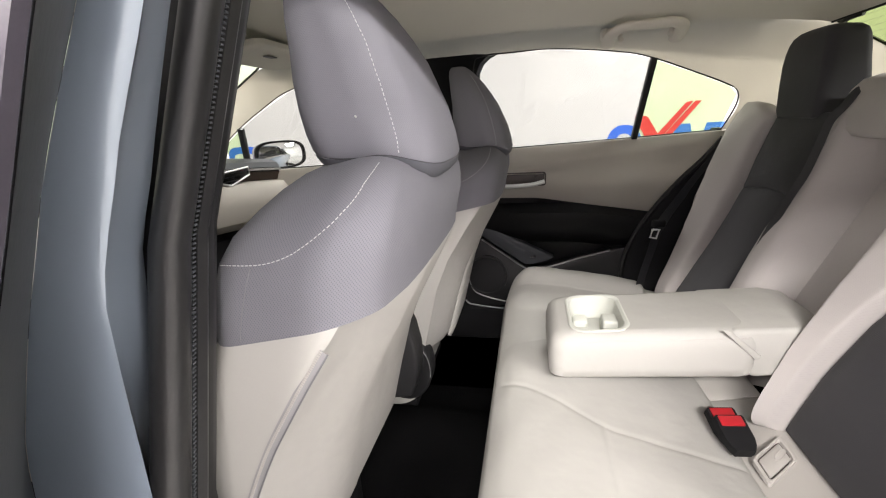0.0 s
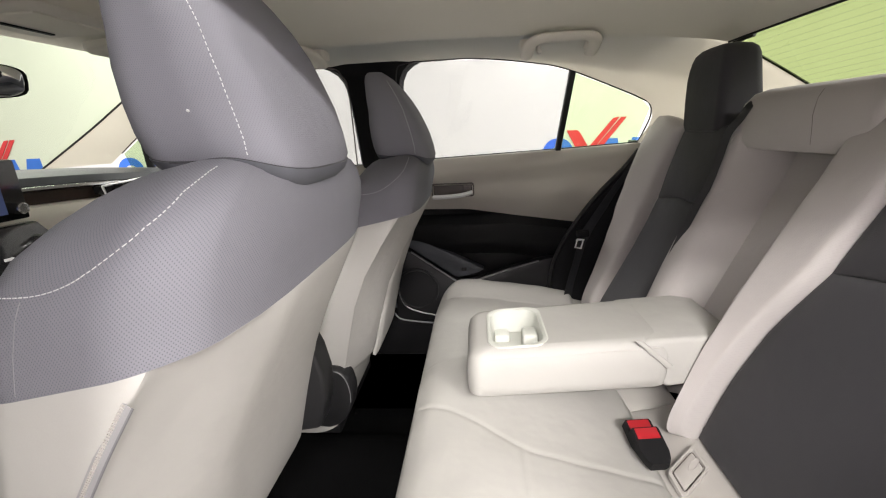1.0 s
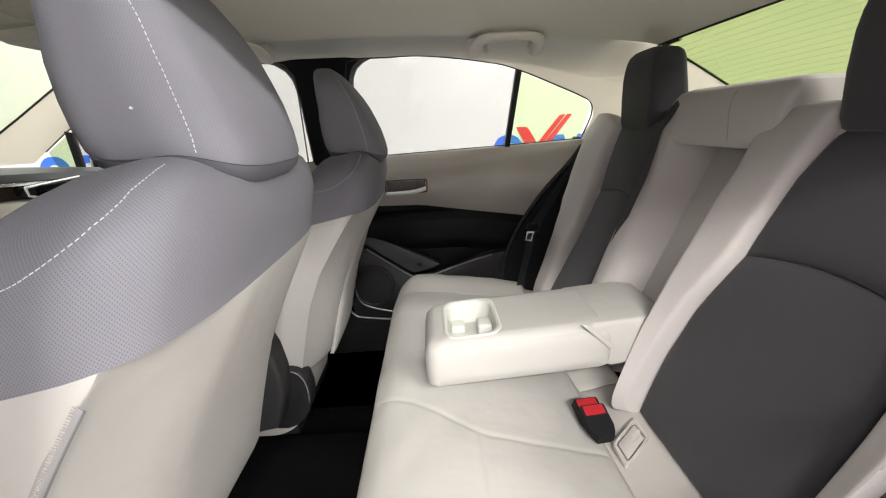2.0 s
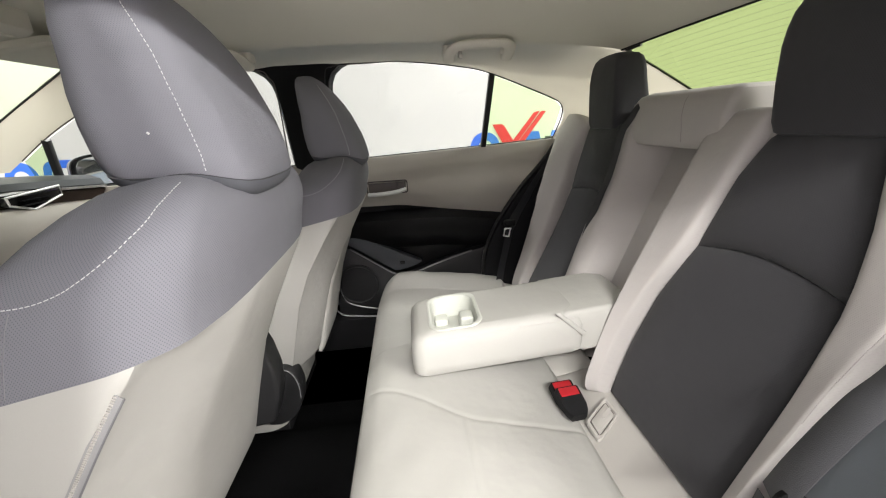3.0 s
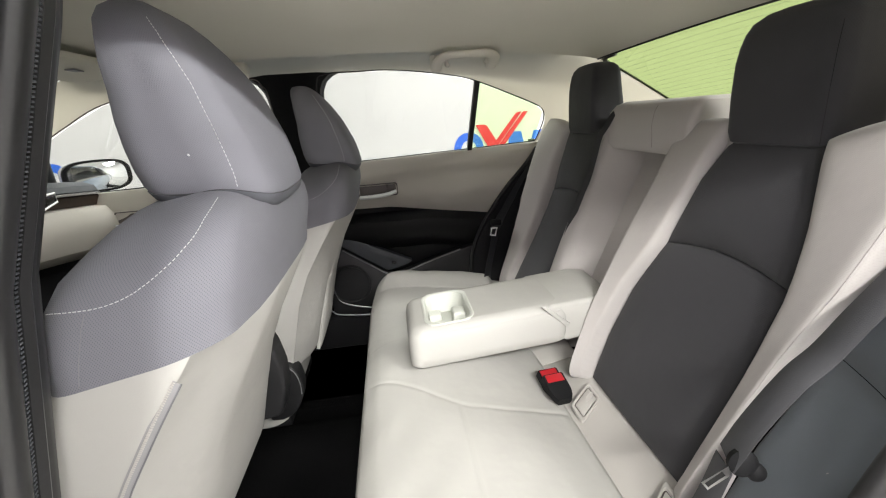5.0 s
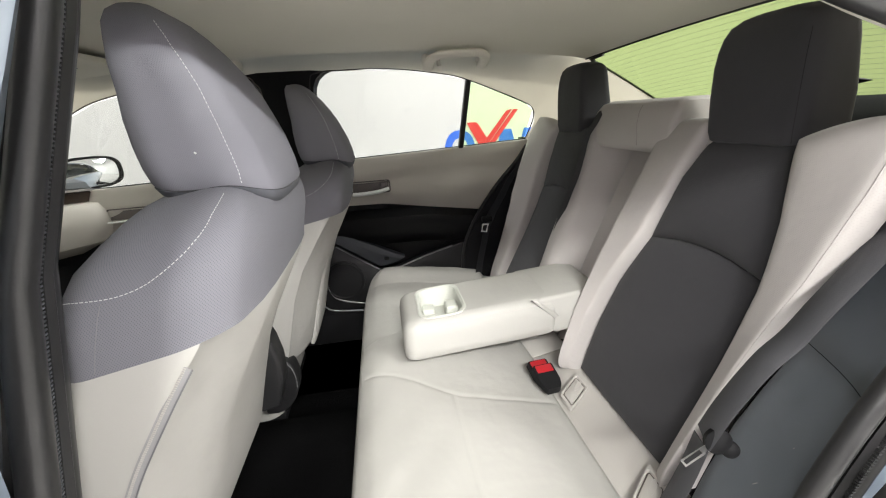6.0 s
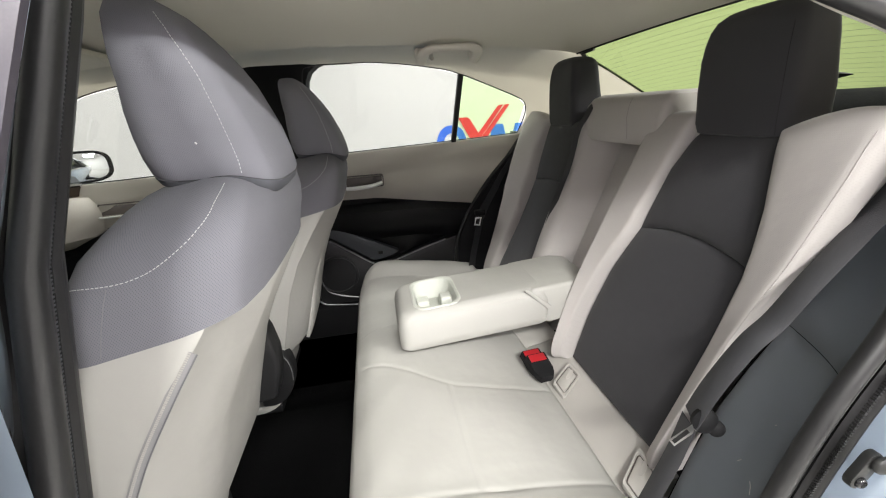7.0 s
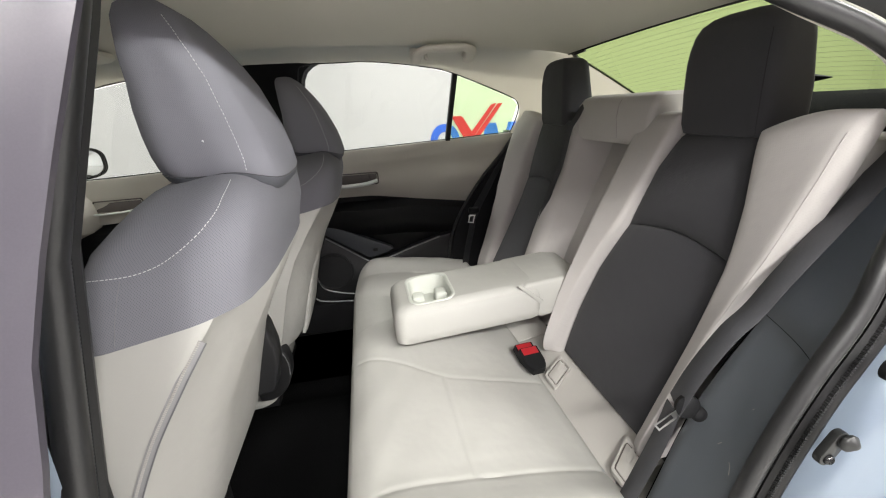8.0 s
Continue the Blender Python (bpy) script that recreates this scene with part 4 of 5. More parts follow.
# ---- the open left side of the car ----
def shift_at(z):
    """Lean of the left centre pillar with height."""
    return at_height([(0.36, -0.03), (0.82, -0.014), (1.05, 0.0), (1.24, 0.052), (1.33, 0.075)], z), at_height([(0.36, -0.075), (0.82, -0.062), (1.05, 0.0), (1.24, 0.042), (1.33, 0.055)], z)


def pillar_strip(name, section, mat, parent, label="", zs=(0.38, 0.5, 0.62, 0.72, 0.82, 0.9, 0.98, 1.05, 1.12, 1.18, 1.24, 1.29, 1.335), wrap=True):
    rings = []
    for z in zs:
        dx, dy = shift_at(z)
        ring = []
        for x, y in section:
            # the outer edge leans in its own plane, the inner side follows the glass
            w = min(1, max(0, (y + 0.80) / 0.12))
            ring.append((x + dx * w + (0.42 * (z - 1.09) + 0.010) * (1 - w), y + dy * 0.9 * w, z))
        rings.append(ring)
    bm = loft(rings, wrap=wrap)
    return part(name, bm, mat, parent, label)


post = thing("pillar_2", "left centre pillar with black trim, rubber seal and blue-grey paint", "pillar", kind="structure")
pillar_strip("inner_trim", [(-0.745, -0.600), (-0.672, -0.598), (-0.664, -0.602), (-0.660, -0.612), (-0.662, -0.630), (-0.70, -0.66), (-0.745, -0.66)], SEALBLACK, post, "charcoal plastic pillar trim")
# seal: a soft lip, a bulb and a ribbed carrier
pillar_strip("seal_lip", [(-0.664, -0.628), (-0.652, -0.626), (-0.648, -0.632), (-0.650, -0.640), (-0.664, -0.642)], SEALBLACK, post, "black rubber seal lip")
pillar_strip("seal_bulb", [(-0.652 + 0.013 * math.cos(a), -0.664 + 0.014 * math.sin(a)) for a in [2 * math.pi * k / 14 for k in range(14)]], SEALBLACK, post, "black rubber seal bulb")


# rear edge of the outer cover, and the fold lines of the jamb behind it, as (height, x, y)
EDGE_LINE = [(0.38, -0.613, -0.885), (0.60, -0.603, -0.885), (0.80, -0.588, -0.876), (0.90, -0.575, -0.864), (1.0, -0.5585, -0.844), (1.05, -0.5565, -0.829), (1.10, -0.545, -0.8156), (1.15, -0.529, -0.8056), (1.20, -0.512, -0.795), (1.25, -0.493, -0.786), (1.335, -0.462, -0.772)]
STEP_LINE = [(0.38, -0.78, -0.735), (0.80, -0.77, -0.733), (0.920, -0.747, -0.73), (0.985, -0.716, -0.73), (1.024, -0.696, -0.73), (1.066, -0.672, -0.73), (1.095, -0.656, -0.73), (1.126, -0.636, -0.73), (1.148, -0.621, -0.73), (1.181, -0.600, -0.728), (1.25, -0.565, -0.722), (1.335, -0.53, -0.715)]
FOLD_LINE = [(0.38, -0.672, -0.73), (0.80, -0.668, -0.725), (0.974, -0.660, -0.72), (1.032, -0.654, -0.72), (1.064, -0.640, -0.72), (1.092, -0.625, -0.72), (1.129, -0.607, -0.72), (1.156, -0.590, -0.72), (1.181, -0.576, -0.72), (1.25, -0.545, -0.715), (1.335, -0.51, -0.71)]
ROOT_LINE = [(0.38, -0.71, -0.69), (0.888, -0.697, -0.69), (0.98, -0.672, -0.69), (1.054, -0.656, -0.69), (1.094, -0.636, -0.69), (1.135, -0.618, -0.69), (1.189, -0.593, -0.69), (1.25, -0.570, -0.682), (1.335, -0.54, -0.67)]


def on_line(table, z):
    return Vector((at_height([(h, x) for h, x, _ in table], z), at_height([(h, y) for h, _, y in table], z), z))


def outer_strip(name, section, mat, label):
    """section(edge, step, fold, root) gives the ring of one height."""
    zs = [0.38 + 0.955 * k / 40 for k in range(41)]
    return part(name, loft([section(*(on_line(t, z) for t in (EDGE_LINE, STEP_LINE, FOLD_LINE, ROOT_LINE))) for z in zs]), mat, post, label)


off = lambda x, y: Vector((x, y, 0))
outer_strip("painted_jamb", lambda e, p, f, r: [p, p.lerp(f, 0.3) + off(0, -0.0015), p.lerp(f, 0.6) + off(0, -0.0015), p.lerp(f, 0.9), f + off(0.0, 0.003), f.lerp(r, 0.15) + off(0.001, 0), f.lerp(r, 0.5) + off(-0.002, 0), r, r + off(-0.012, 0.02), r + off(-0.08, 0.02), p + off(-0.03, 0.03)], PAINT, "blue-grey painted door jamb")
outer_strip("door_edge_seal", lambda e, p, f, r: [e + off(-0.001, 0.0012), e.lerp(p, 0.3) + off(0.003, 0.002), e.lerp(p, 0.7) + off(0.003, 0.0), p + off(0.001, -0.001), p + off(-0.03, 0.0), e + off(-0.06, 0.004)], SEALBLACK, "black rubber edge seal")
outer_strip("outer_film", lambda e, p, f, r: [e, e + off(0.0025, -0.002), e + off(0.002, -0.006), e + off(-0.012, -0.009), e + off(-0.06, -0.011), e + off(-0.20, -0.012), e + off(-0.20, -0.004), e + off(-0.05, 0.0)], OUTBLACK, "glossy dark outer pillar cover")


def ribs(z0, z1, parent):
    """The fine ribbed band of the seal's carrier."""
    n = int((z1 - z0) / 0.0034)
    bm = bmesh.new()
    for k in range(n):
        z = z0 + k * 0.0034
        dx, dy = shift_at(z)
        bmesh.ops.create_cube(bm, size=1, matrix=Matrix.Translation((-0.6495 + dx, -0.6455 + dy * 0.9, z)) @ pose(0, 0, 0, 0, 0, 15) @ Matrix.Diagonal((0.0026, 0.0044, 0.0014, 1)))
    return tagged(part("seal_ribs", bm, TRIM, parent, smooth=False), "fine ribs along the rubber seal", kind="stuff")


ribs(0.80, 1.30, post)

# door opening behind the pillar: seal, jamb and outer skin follow one line
OPEN = [(-0.60, -0.600, 1.297), (-0.52, -0.600, 1.333), (-0.36, -0.600, 1.335), (-0.20, -0.602, 1.318), (-0.04, -0.608, 1.275), (0.08, -0.616, 1.234), (0.172, -0.626, 1.198), (0.226, -0.640, 1.152), (0.236, -0.656, 1.085), (0.206, -0.678, 1.015), (0.170, -0.692, 0.955), (0.145, -0.698, 0.896), (0.097, -0.70, 0.813), (0.062, -0.70, 0.73), (0.036, -0.70, 0.651), (0.0, -0.705, 0.55), (-0.06, -0.71, 0.46), (-0.16, -0.715, 0.42), (-0.35, -0.715, 0.41), (-0.62, -0.715, 0.41)]
line = smooth_path(OPEN, 5)


def opening_loft(name, steps, mat, parent, label):
    """steps: offsets (outwards in the plane of the opening, towards the outside of the car)."""
    rings = []
    for i, p in enumerate(line):
        d = (line[min(i + 1, len(line) - 1)] - line[max(i - 1, 0)])
        d.y = 0
        d.normalize()
        out = Vector((-d.z, 0, d.x))
        rings.append([p + out * a + Vector((0, -b, 0)) for a, b in steps])
    bm = loft(rings, wrap=False)
    bmesh.ops.solidify(bm, geom=bm.faces[:], thickness=0.004)
    return part(name, bm, mat, parent, label)


jamb = thing("door_opening", "left rear door opening with black seal and blue-grey painted jamb", "door frame", kind="structure")
part("opening_seal", tube([tuple(p) for p in line], 0.0115, 12, up=(0, 1, 0), smooth=False), SEALBLACK, jamb, "black rubber door seal")
opening_loft("seal_carrier", [(0.010, 0.010), (0.020, 0.020), (0.026, 0.022), (0.032, 0.020), (0.036, 0.016)], SEALBLACK, jamb, "ribbed black seal carrier")
opening_loft("painted_frame", [(0.034, 0.012), (0.040, 0.026), (0.046, 0.040), (0.054, 0.047), (0.070, 0.052), (0.095, 0.058), (0.105, 0.066), (0.112, 0.080), (0.120, 0.098), (0.135, 0.106), (0.19, 0.108)], PAINT, jamb, "blue-grey painted jamb")
rib_bm = bmesh.new()
run = 0.0
for p, q in zip(line[40:75], line[41:76]):
    seg = q - p
    d = Vector((seg.x, 0, seg.z)).normalized()
    out = Vector((-d.z, 0, d.x))
    k = 0.0
    while k < seg.length:
        c = p + seg * (k / seg.length) + out * 0.0165 + Vector((0, -0.0175, 0))
        m = Matrix.Translation(c) @ d.to_track_quat("X", "Y").to_matrix().to_4x4() @ Matrix.Diagonal((0.0014, 0.0045, 0.0045, 1))
        bmesh.ops.create_cube(rib_bm, size=1, matrix=m)
        k += 0.0034
tagged(part("seal_ribs", rib_bm, RUBBER, jamb, smooth=False), "fine ribs along the rubber seal", kind="stuff")

# striker bolted to the jamb
sx, sy, sz = 0.084, -0.748, 0.766
striker = thing("door_striker", "dark steel door striker bolted to the painted jamb", "door striker")
oval = []
for a in range(24):
    # a rounded oblong plate leaning with the jamb
    u, v = 0.0105 * math.cos(math.pi * a / 12), 0.0105 * math.sin(math.pi * a / 12) + (0.0125 if a < 12 else -0.0125)
    oval.append((sx + 0.84 * u + 0.54 * v, sy + 0.006, sz - 0.54 * u + 0.84 * v))
part("plate", prism(oval, (0, -0.010, 0), 0.002), RUBBER, striker, "dark steel plate")
part("bolt", loft([[(sx - 0.007 + r * math.cos(a), sy - d, sz - 0.011 + r * math.sin(a)) for a in [math.pi * k / 6 for k in range(12)]] for r, d in ((0.0065, 0.003), (0.0065, 0.006), (0.0052, 0.0075), (0.0040, 0.0085), (0.0028, 0.006))]), GLOSSBLACK, striker, "steel bolt head")
part("latch_post", loft([[(sx + 0.007 + 0.3 * d + r * math.cos(a), sy - d, sz + 0.011 + r * math.sin(a)) for a in [math.pi * k / 8 for k in range(16)]] for r, d in ((0.0075, 0.002), (0.0075, 0.006), (0.0105, 0.007), (0.0105, 0.010), (0.0088, 0.0115), (0.0030, 0.016), (0.001, 0.0165))]), RUBBER, striker, "worn steel latch post")
plug = thing("jamb_plug", "round black plug in the painted jamb", "plug")
part("cap", loft([[(0.128 + r * math.cos(a), -0.752 - d, 0.862 + r * math.sin(a)) for a in [math.pi * k / 8 for k in range(16)]] for r, d in ((0.013, -0.004), (0.013, 0.003), (0.010, 0.006), (0.004, 0.007))]), BLACK, plug)

# quarter trim between the bench and the door opening
quarter = thing("rear_quarter_2", "charcoal plastic trim beside the rear bench, lightly scuffed", "quarter trim", kind="structure")


def quarter_surface(zs, x_in, x_out, mat, name, label):
    rings = []
    for z in zs:
        a, b = at_height(x_in, z), at_height(x_out, z)
        row = [(a + 0.006, -0.566, z), (a + 0.002, -0.5695, z)]
        for k in range(11):
            t = k / 10
            x = a + (b - a) * t
            y = -0.572 - 0.128 * t - 0.014 * math.sin(math.pi * t)
            row.append((x, y, z))
        rings.append(row)
    bm = loft(rings, wrap=False)
    bmesh.ops.solidify(bm, geom=bm.faces[:], thickness=0.006)
    return part(name, bm, mat, quarter, label)


XIN = [(0.30, -0.05), (0.45, -0.010), (0.52, 0.014), (0.62, 0.047), (0.71, 0.086), (0.77, 0.128), (0.812, 0.160), (0.89, 0.222), (0.97, 0.276), (1.12, 0.34)]
XOUT = [(0.30, -0.07), (0.45, -0.06), (0.55, 0.0), (0.651, 0.036), (0.813, 0.097), (0.896, 0.145), (0.955, 0.170), (1.015, 0.20), (1.12, 0.22)]
quarter_surface([0.30, 0.40, 0.47, 0.55, 0.62, 0.70, 0.76, 0.80, 0.8272], XIN, XOUT, LITSIDETRIM, "lower_trim", "charcoal plastic lower trim")
quarter_surface([0.8280, 0.86, 0.90, 0.95, 1.0, 1.05, 1.085, 1.11], XIN, XOUT, LITSIDETRIM, "upper_trim", "charcoal plastic upper trim")

# black sheet that stands in for deep shade between the trim and the bench
back_rows = [[(at_height(XIN, z) + dx, y, z) for dx, y in ((0.012, -0.585), (0.008, -0.562), (0.05, -0.535), (0.13, -0.49))] for z in (0.30, 0.45, 0.55, 0.65, 0.75, 0.83, 0.90, 1.0, 1.11)]
gap_bm = loft(back_rows, wrap=False)
bmesh.ops.solidify(gap_bm, geom=gap_bm.faces[:], thickness=0.003)
part("inner_return", gap_bm, CARPET, quarter, "added black sheet for the shade in the gap beside the bench")
seam_rows = [[(at_height(XIN, z) * (1 - t) + at_height(XOUT, z) * t + 0.009, -0.572 - 0.128 * t - 0.014 * math.sin(math.pi * t), z) for t in [k / 10 for k in range(11)]] for z in (0.815, 0.8276, 0.84)]
part("seam_backing", loft(seam_rows, wrap=False), CARPET, quarter, "black backing behind the seam")

# small scuffs on the lower trim
def trim_point(t, z):
    return Vector((at_height(XIN, z) * (1 - t) + at_height(XOUT, z) * t - 0.0068, -0.574 - 0.128 * t - 0.014 * math.sin(math.pi * t), z))


for pts in (((0.62, 0.672), (0.66, 0.668), (0.70, 0.660)), ((0.40, 0.676), (0.43, 0.682)), ((0.52, 0.742), (0.53, 0.744))):
    part("scuff_mark", tube([trim_point(t, z) for t, z in pts], 0.00045, 4), CLOTHGREY, quarter, "small pale scuff")

# closed left front door
left_door = thing("door_3", "closed left front car door, beige above and black below", "car door", kind="structure")
door_skin("upper_panel", -1.72, -0.78, upper_profile, PANEL, left_door, "beige moulded plastic upper panel", s=-1)
door_skin("lower_panel", -1.72, -0.78, lower_profile, BLACK, left_door, "black moulded armrest and lower panel", s=-1)
rings = [[(x, -0.868, 0.33), (x, -0.872, 0.6), (x, -0.855, 0.9), (x, -0.80, at_height(BELT_Z, x) - 0.012), (x, -0.735, at_height(BELT_Z, x) - 0.02), (x, -0.80, 0.85), (x, -0.82, 0.6), (x, -0.82, 0.33)] for x in (-1.72, -1.2, -0.765)]
part("outer_skin", loft(rings), PAINT, left_door, "blue-grey painted steel skin")
side_glass("pane", window_outline([-1.64, -1.53, -1.416, -1.278, -1.15, -1.05, -0.9, -0.76], -1.645, -0.78), CLEARGLASS, left_door, s=-1)

# ---- belts, buckles and small fittings of the rear bench ----
near_belt = thing("seat_belt", "charcoal webbing seat belt along the outer bolster", "seat belt", group="rear seat belts")
part("shoulder_webbing", ribbon([(0.36, -0.602, 1.165), (0.256, -0.603, 1.028), (0.211, -0.603, 0.976), (0.145, -0.603, 0.903), (0.112, -0.601, 0.859), (0.076, -0.601, 0.827), (0.040, -0.597, 0.770), (0.024, -0.585, 0.708)], 0.047, 0.0010, (-0.30, -0.94, 0.10)), BELT, near_belt, "charcoal woven webbing")
part("lap_webbing", ribbon([(0.024, -0.582, 0.700), (0.006, -0.582, 0.64), (-0.02, -0.580, 0.57), (-0.06, -0.585, 0.49), (-0.08, -0.59, 0.44)], 0.047, 0.0008, (-0.30, -0.93, 0.10)), BELT, near_belt, "charcoal woven webbing")
# flat steel tongue with a slot, a round grip and the stop button behind it
tongue_pts = [(-0.0165, -0.595, 0.6870), (-0.0085, -0.598, 0.6765), (0.024, -0.602, 0.703), (0.016, -0.600, 0.7135)]
slot_pts = [(-0.0125, -0.5962, 0.6862), (-0.0082, -0.5978, 0.6808), (0.012, -0.5995, 0.6972), (0.0077, -0.598, 0.7026)]
tb = bmesh.new()
ta, tc = [tb.verts.new(p) for p in tongue_pts], [tb.verts.new(p) for p in slot_pts]
for k in range(4):
    tb.faces.new((ta[k], ta[(k + 1) % 4], tc[(k + 1) % 4], tc[k]))
bmesh.ops.solidify(tb, geom=tb.faces[:], thickness=0.003)
part("tongue", tb, STEEL, near_belt, "bright steel tongue with a slot")
grip_c, grip_n = Vector((0.030, -0.602, 0.716)), Vector((-0.35, -0.85, 0.25)).normalized()
grip_u = grip_n.cross(Vector((0.6, -0.1, 0.8))).normalized()
grip_v = grip_n.cross(grip_u)
part("tongue_grip", loft([[grip_c + grip_n * d + grip_u * r * math.cos(a) + grip_v * r * 1.15 * math.sin(a) for a in [math.pi * k / 10 for k in range(20)]] for r, d in ((0.012, -0.009), (0.0155, -0.006), (0.0155, 0.003), (0.012, 0.006), (0.004, 0.007))]), BLACK, near_belt, "black plastic tongue grip")
knob_c = Vector((0.044, -0.608, 0.7055))
part("stop_button", loft([[knob_c + grip_n * d + grip_u * r * math.cos(a) + grip_v * r * math.sin(a) for a in [math.pi * k / 8 for k in range(16)]] for r, d in ((0.008, -0.006), (0.0115, -0.002), (0.0115, 0.003), (0.008, 0.007), (0.003, 0.008))]), BLACK, near_belt, "black stop button")

far_belt = thing("seat_belt", "seat belt hanging beside the far bolster, webbing darkened for shade", "seat belt", group="rear seat belts")
part("shoulder_webbing", ribbon([(0.262, 0.632, 1.062), (0.220, 0.625, 1.01), (0.125, 0.622, 0.88), (0.055, 0.605, 0.78), (0.015, 0.565, 0.735)], 0.047, 0.0014, (0.7, 0.6, -0.35)), BELTSHADED, far_belt, "woven webbing darkened for shade")
part("lap_webbing", ribbon([(0.015, 0.565, 0.735), (0.0, 0.57, 0.66), (-0.02, 0.58, 0.56), (-0.03, 0.585, 0.48)], 0.047, 0.0014, (0.7, 0.6, 0.1)), BELTSHADED, far_belt, "woven webbing darkened for shade")
frame_pts = [(-0.012, 0.535, 0.737), (0.008, 0.532, 0.737), (0.002, 0.538, 0.706), (-0.016, 0.540, 0.709)]
part("tongue", tube(frame_pts + [frame_pts[0]], 0.004, 6, smooth=False), STEELSHINE, far_belt, "bright steel tongue")
part("tongue_grip", block(-0.012, 0.030, 0.540, 0.562, 0.742, 0.765, 0.006), BLACK, far_belt, "black plastic tongue grip")

centre_belt = thing("seat_belt", "centre seat belt over the backrest, webbing darkened for shade", "seat belt", group="rear seat belts")
part("webbing", ribbon([(0.36, 0.16, 1.10), (0.31, 0.152, 1.142), (0.250, 0.142, 1.135), (0.222, 0.138, 1.10), (0.208, 0.150, 1.07), (0.196, 0.150, 1.02), (0.180, 0.150, 0.96), (0.165, 0.160, 0.91), (0.138, 0.178, 0.81), (0.110, 0.180, 0.71)], 0.018, 0.0015, (0.5, -0.85, 0.1)), BELTSHADED, centre_belt, "woven webbing darkened for shade")


def buckle(x, y, z, turn):
    """A belt buckle lying on the cushion: black body and red press button."""
    ob = thing("belt_buckle", "black belt buckle with a red press button", "belt buckle", group="buckles on the rear bench")
    body = loft([[(px, py, pz) for px, py, pz in ring] for ring in ([(xx, yy * w, zz) for xx, yy, zz in ((l, -0.028, 0.0), (l, -0.025, 0.014), (l, 0.025, 0.014), (l, 0.028, 0.0), (l, 0.022, -0.008), (l, -0.022, -0.008))] for l, w in ((-0.038, 0.9), (-0.034, 1.0), (0.008, 1.0), (0.022, 0.85), (0.031, 0.62)))])
    part("body", body, BLACK, ob)
    part("button", block(-0.0365, -0.0150, -0.0210, 0.0210, 0.006, 0.0156, 0.002), RED, ob, "red press button")
    part("slot", block(-0.0412, -0.039, -0.020, 0.020, 0.000, 0.005, 0.0005), GLOSSBLACK, ob)
    ob.matrix_basis = pose(x, y, z, *turn)
    return ob


buckle(-0.036, -0.150, 0.522, (0, 18, -84))
buckle(-0.034, -0.180, 0.528, (0, 20, -84))


def isofix_cover(y, name="isofix_cover"):
    """A square flap in the strip at the foot of the backrest, set in a raised rim."""
    ob = thing(name, "light grey plastic child-seat anchor cover", "anchor cover", group="child-seat anchor covers")
    part("rim", loft([ring_z(z, -0.034 + e, 0.034 - e, -0.036 + e, 0.036 - e, 0.008) for z, e in ((0.0, 0.0), (0.006, 0.001), (0.007, 0.004), (0.006, 0.0065), (-0.001, 0.0075), (-0.001, 0.02))]), CLOTHGREY, ob, "raised plastic rim")
    part("flap", loft([ring_z(z, -0.025 + e, 0.025 - e, -0.025 + e, 0.025 - e, 0.004) for z, e in ((-0.001, 0.0015), (0.0035, 0.0015), (0.0043, 0.003))]), CLOTHGREY, ob)
    # dark sheet laid in the rim for the gap's shade
    part("recess", block(-0.0272, 0.0272, -0.029, 0.029, -0.0008, 0.0006, 0.0), RECESS, ob, "dark sheet painted for the shade round the flap", smooth=False)
    part("finger_notch", loft([[(0.013 + r * 1.5 * math.cos(a), r * math.sin(a), z) for a in [math.pi * k / 8 for k in range(16)]] for r, z in ((0.009, 0.0045), (0.0085, 0.0052), (0.006, 0.0030), (0.003, 0.0022))]), CLOTHGREY, ob, "moulded finger notch")
    # the moulding leans with the strip, so that its sides are not square
    lean = Matrix(((1.08, -0.083, 0.0, 0.0), (0.90, 0.73, 0.0, 0.0), (0.14, 0.10, 1.0, 0.0), (0.0, 0.0, 0.0, 1.0)))
    for piece in ob.children:
        piece.data.transform(lean)
    ob.matrix_basis = pose(0.0285, y, 0.4925)
    return ob


for s in (-1, 1):
    for o in (0.191, 0.488):
        isofix_cover(s * o)

# ---- grab handles ----
def grab_handle(x, lift):
    """A bowed grip between two feet, lying against the side of the roof."""
    ob = thing("grab_handle", "beige plastic grab handle folded against the headliner", "grab handle", group="grab handles")
    way = Vector((0, -0.294, -0.956))
    path = [(-0.090, 0.492, 1.309), (-0.090, 0.455, 1.320), (-0.084, 0.420, 1.330), (-0.064, 0.401, 1.337), (-0.03, 0.396, 1.338), (0.03, 0.396, 1.338), (0.064, 0.401, 1.337), (0.084, 0.420, 1.330), (0.090, 0.455, 1.320), (0.090, 0.492, 1.309)]
    part("grip", tube([Vector(p) + way * 0.010 for p in path], 0.018, 14, flat=0.6, up=way), PANEL, ob)
    for e in (-0.090, 0.090):
        part("foot", loft([ring_z(d, e - w, e + w, 0.450, 0.510, 0.012) for d, w in ((1.338, 0.019), (1.316, 0.019), (1.310, 0.015))]), PANEL, ob)
    part("coat_hook", tube([(-0.055, 0.49, 1.325), (-0.055, 0.487, 1.308), (-0.055, 0.468, 1.308)], 0.006, 8), PANEL, ob)
    ob.matrix_basis = pose(x, 0, lift)
    return ob


grab_handle(-0.098, 0.0)
grab_handle(-0.88, 0.010)

# ---- stitching, zips and pockets on the front seats ----
def seat_part(seat, name):
    return [c for c in seat.children if c.name.split(".")[0] == name][0]


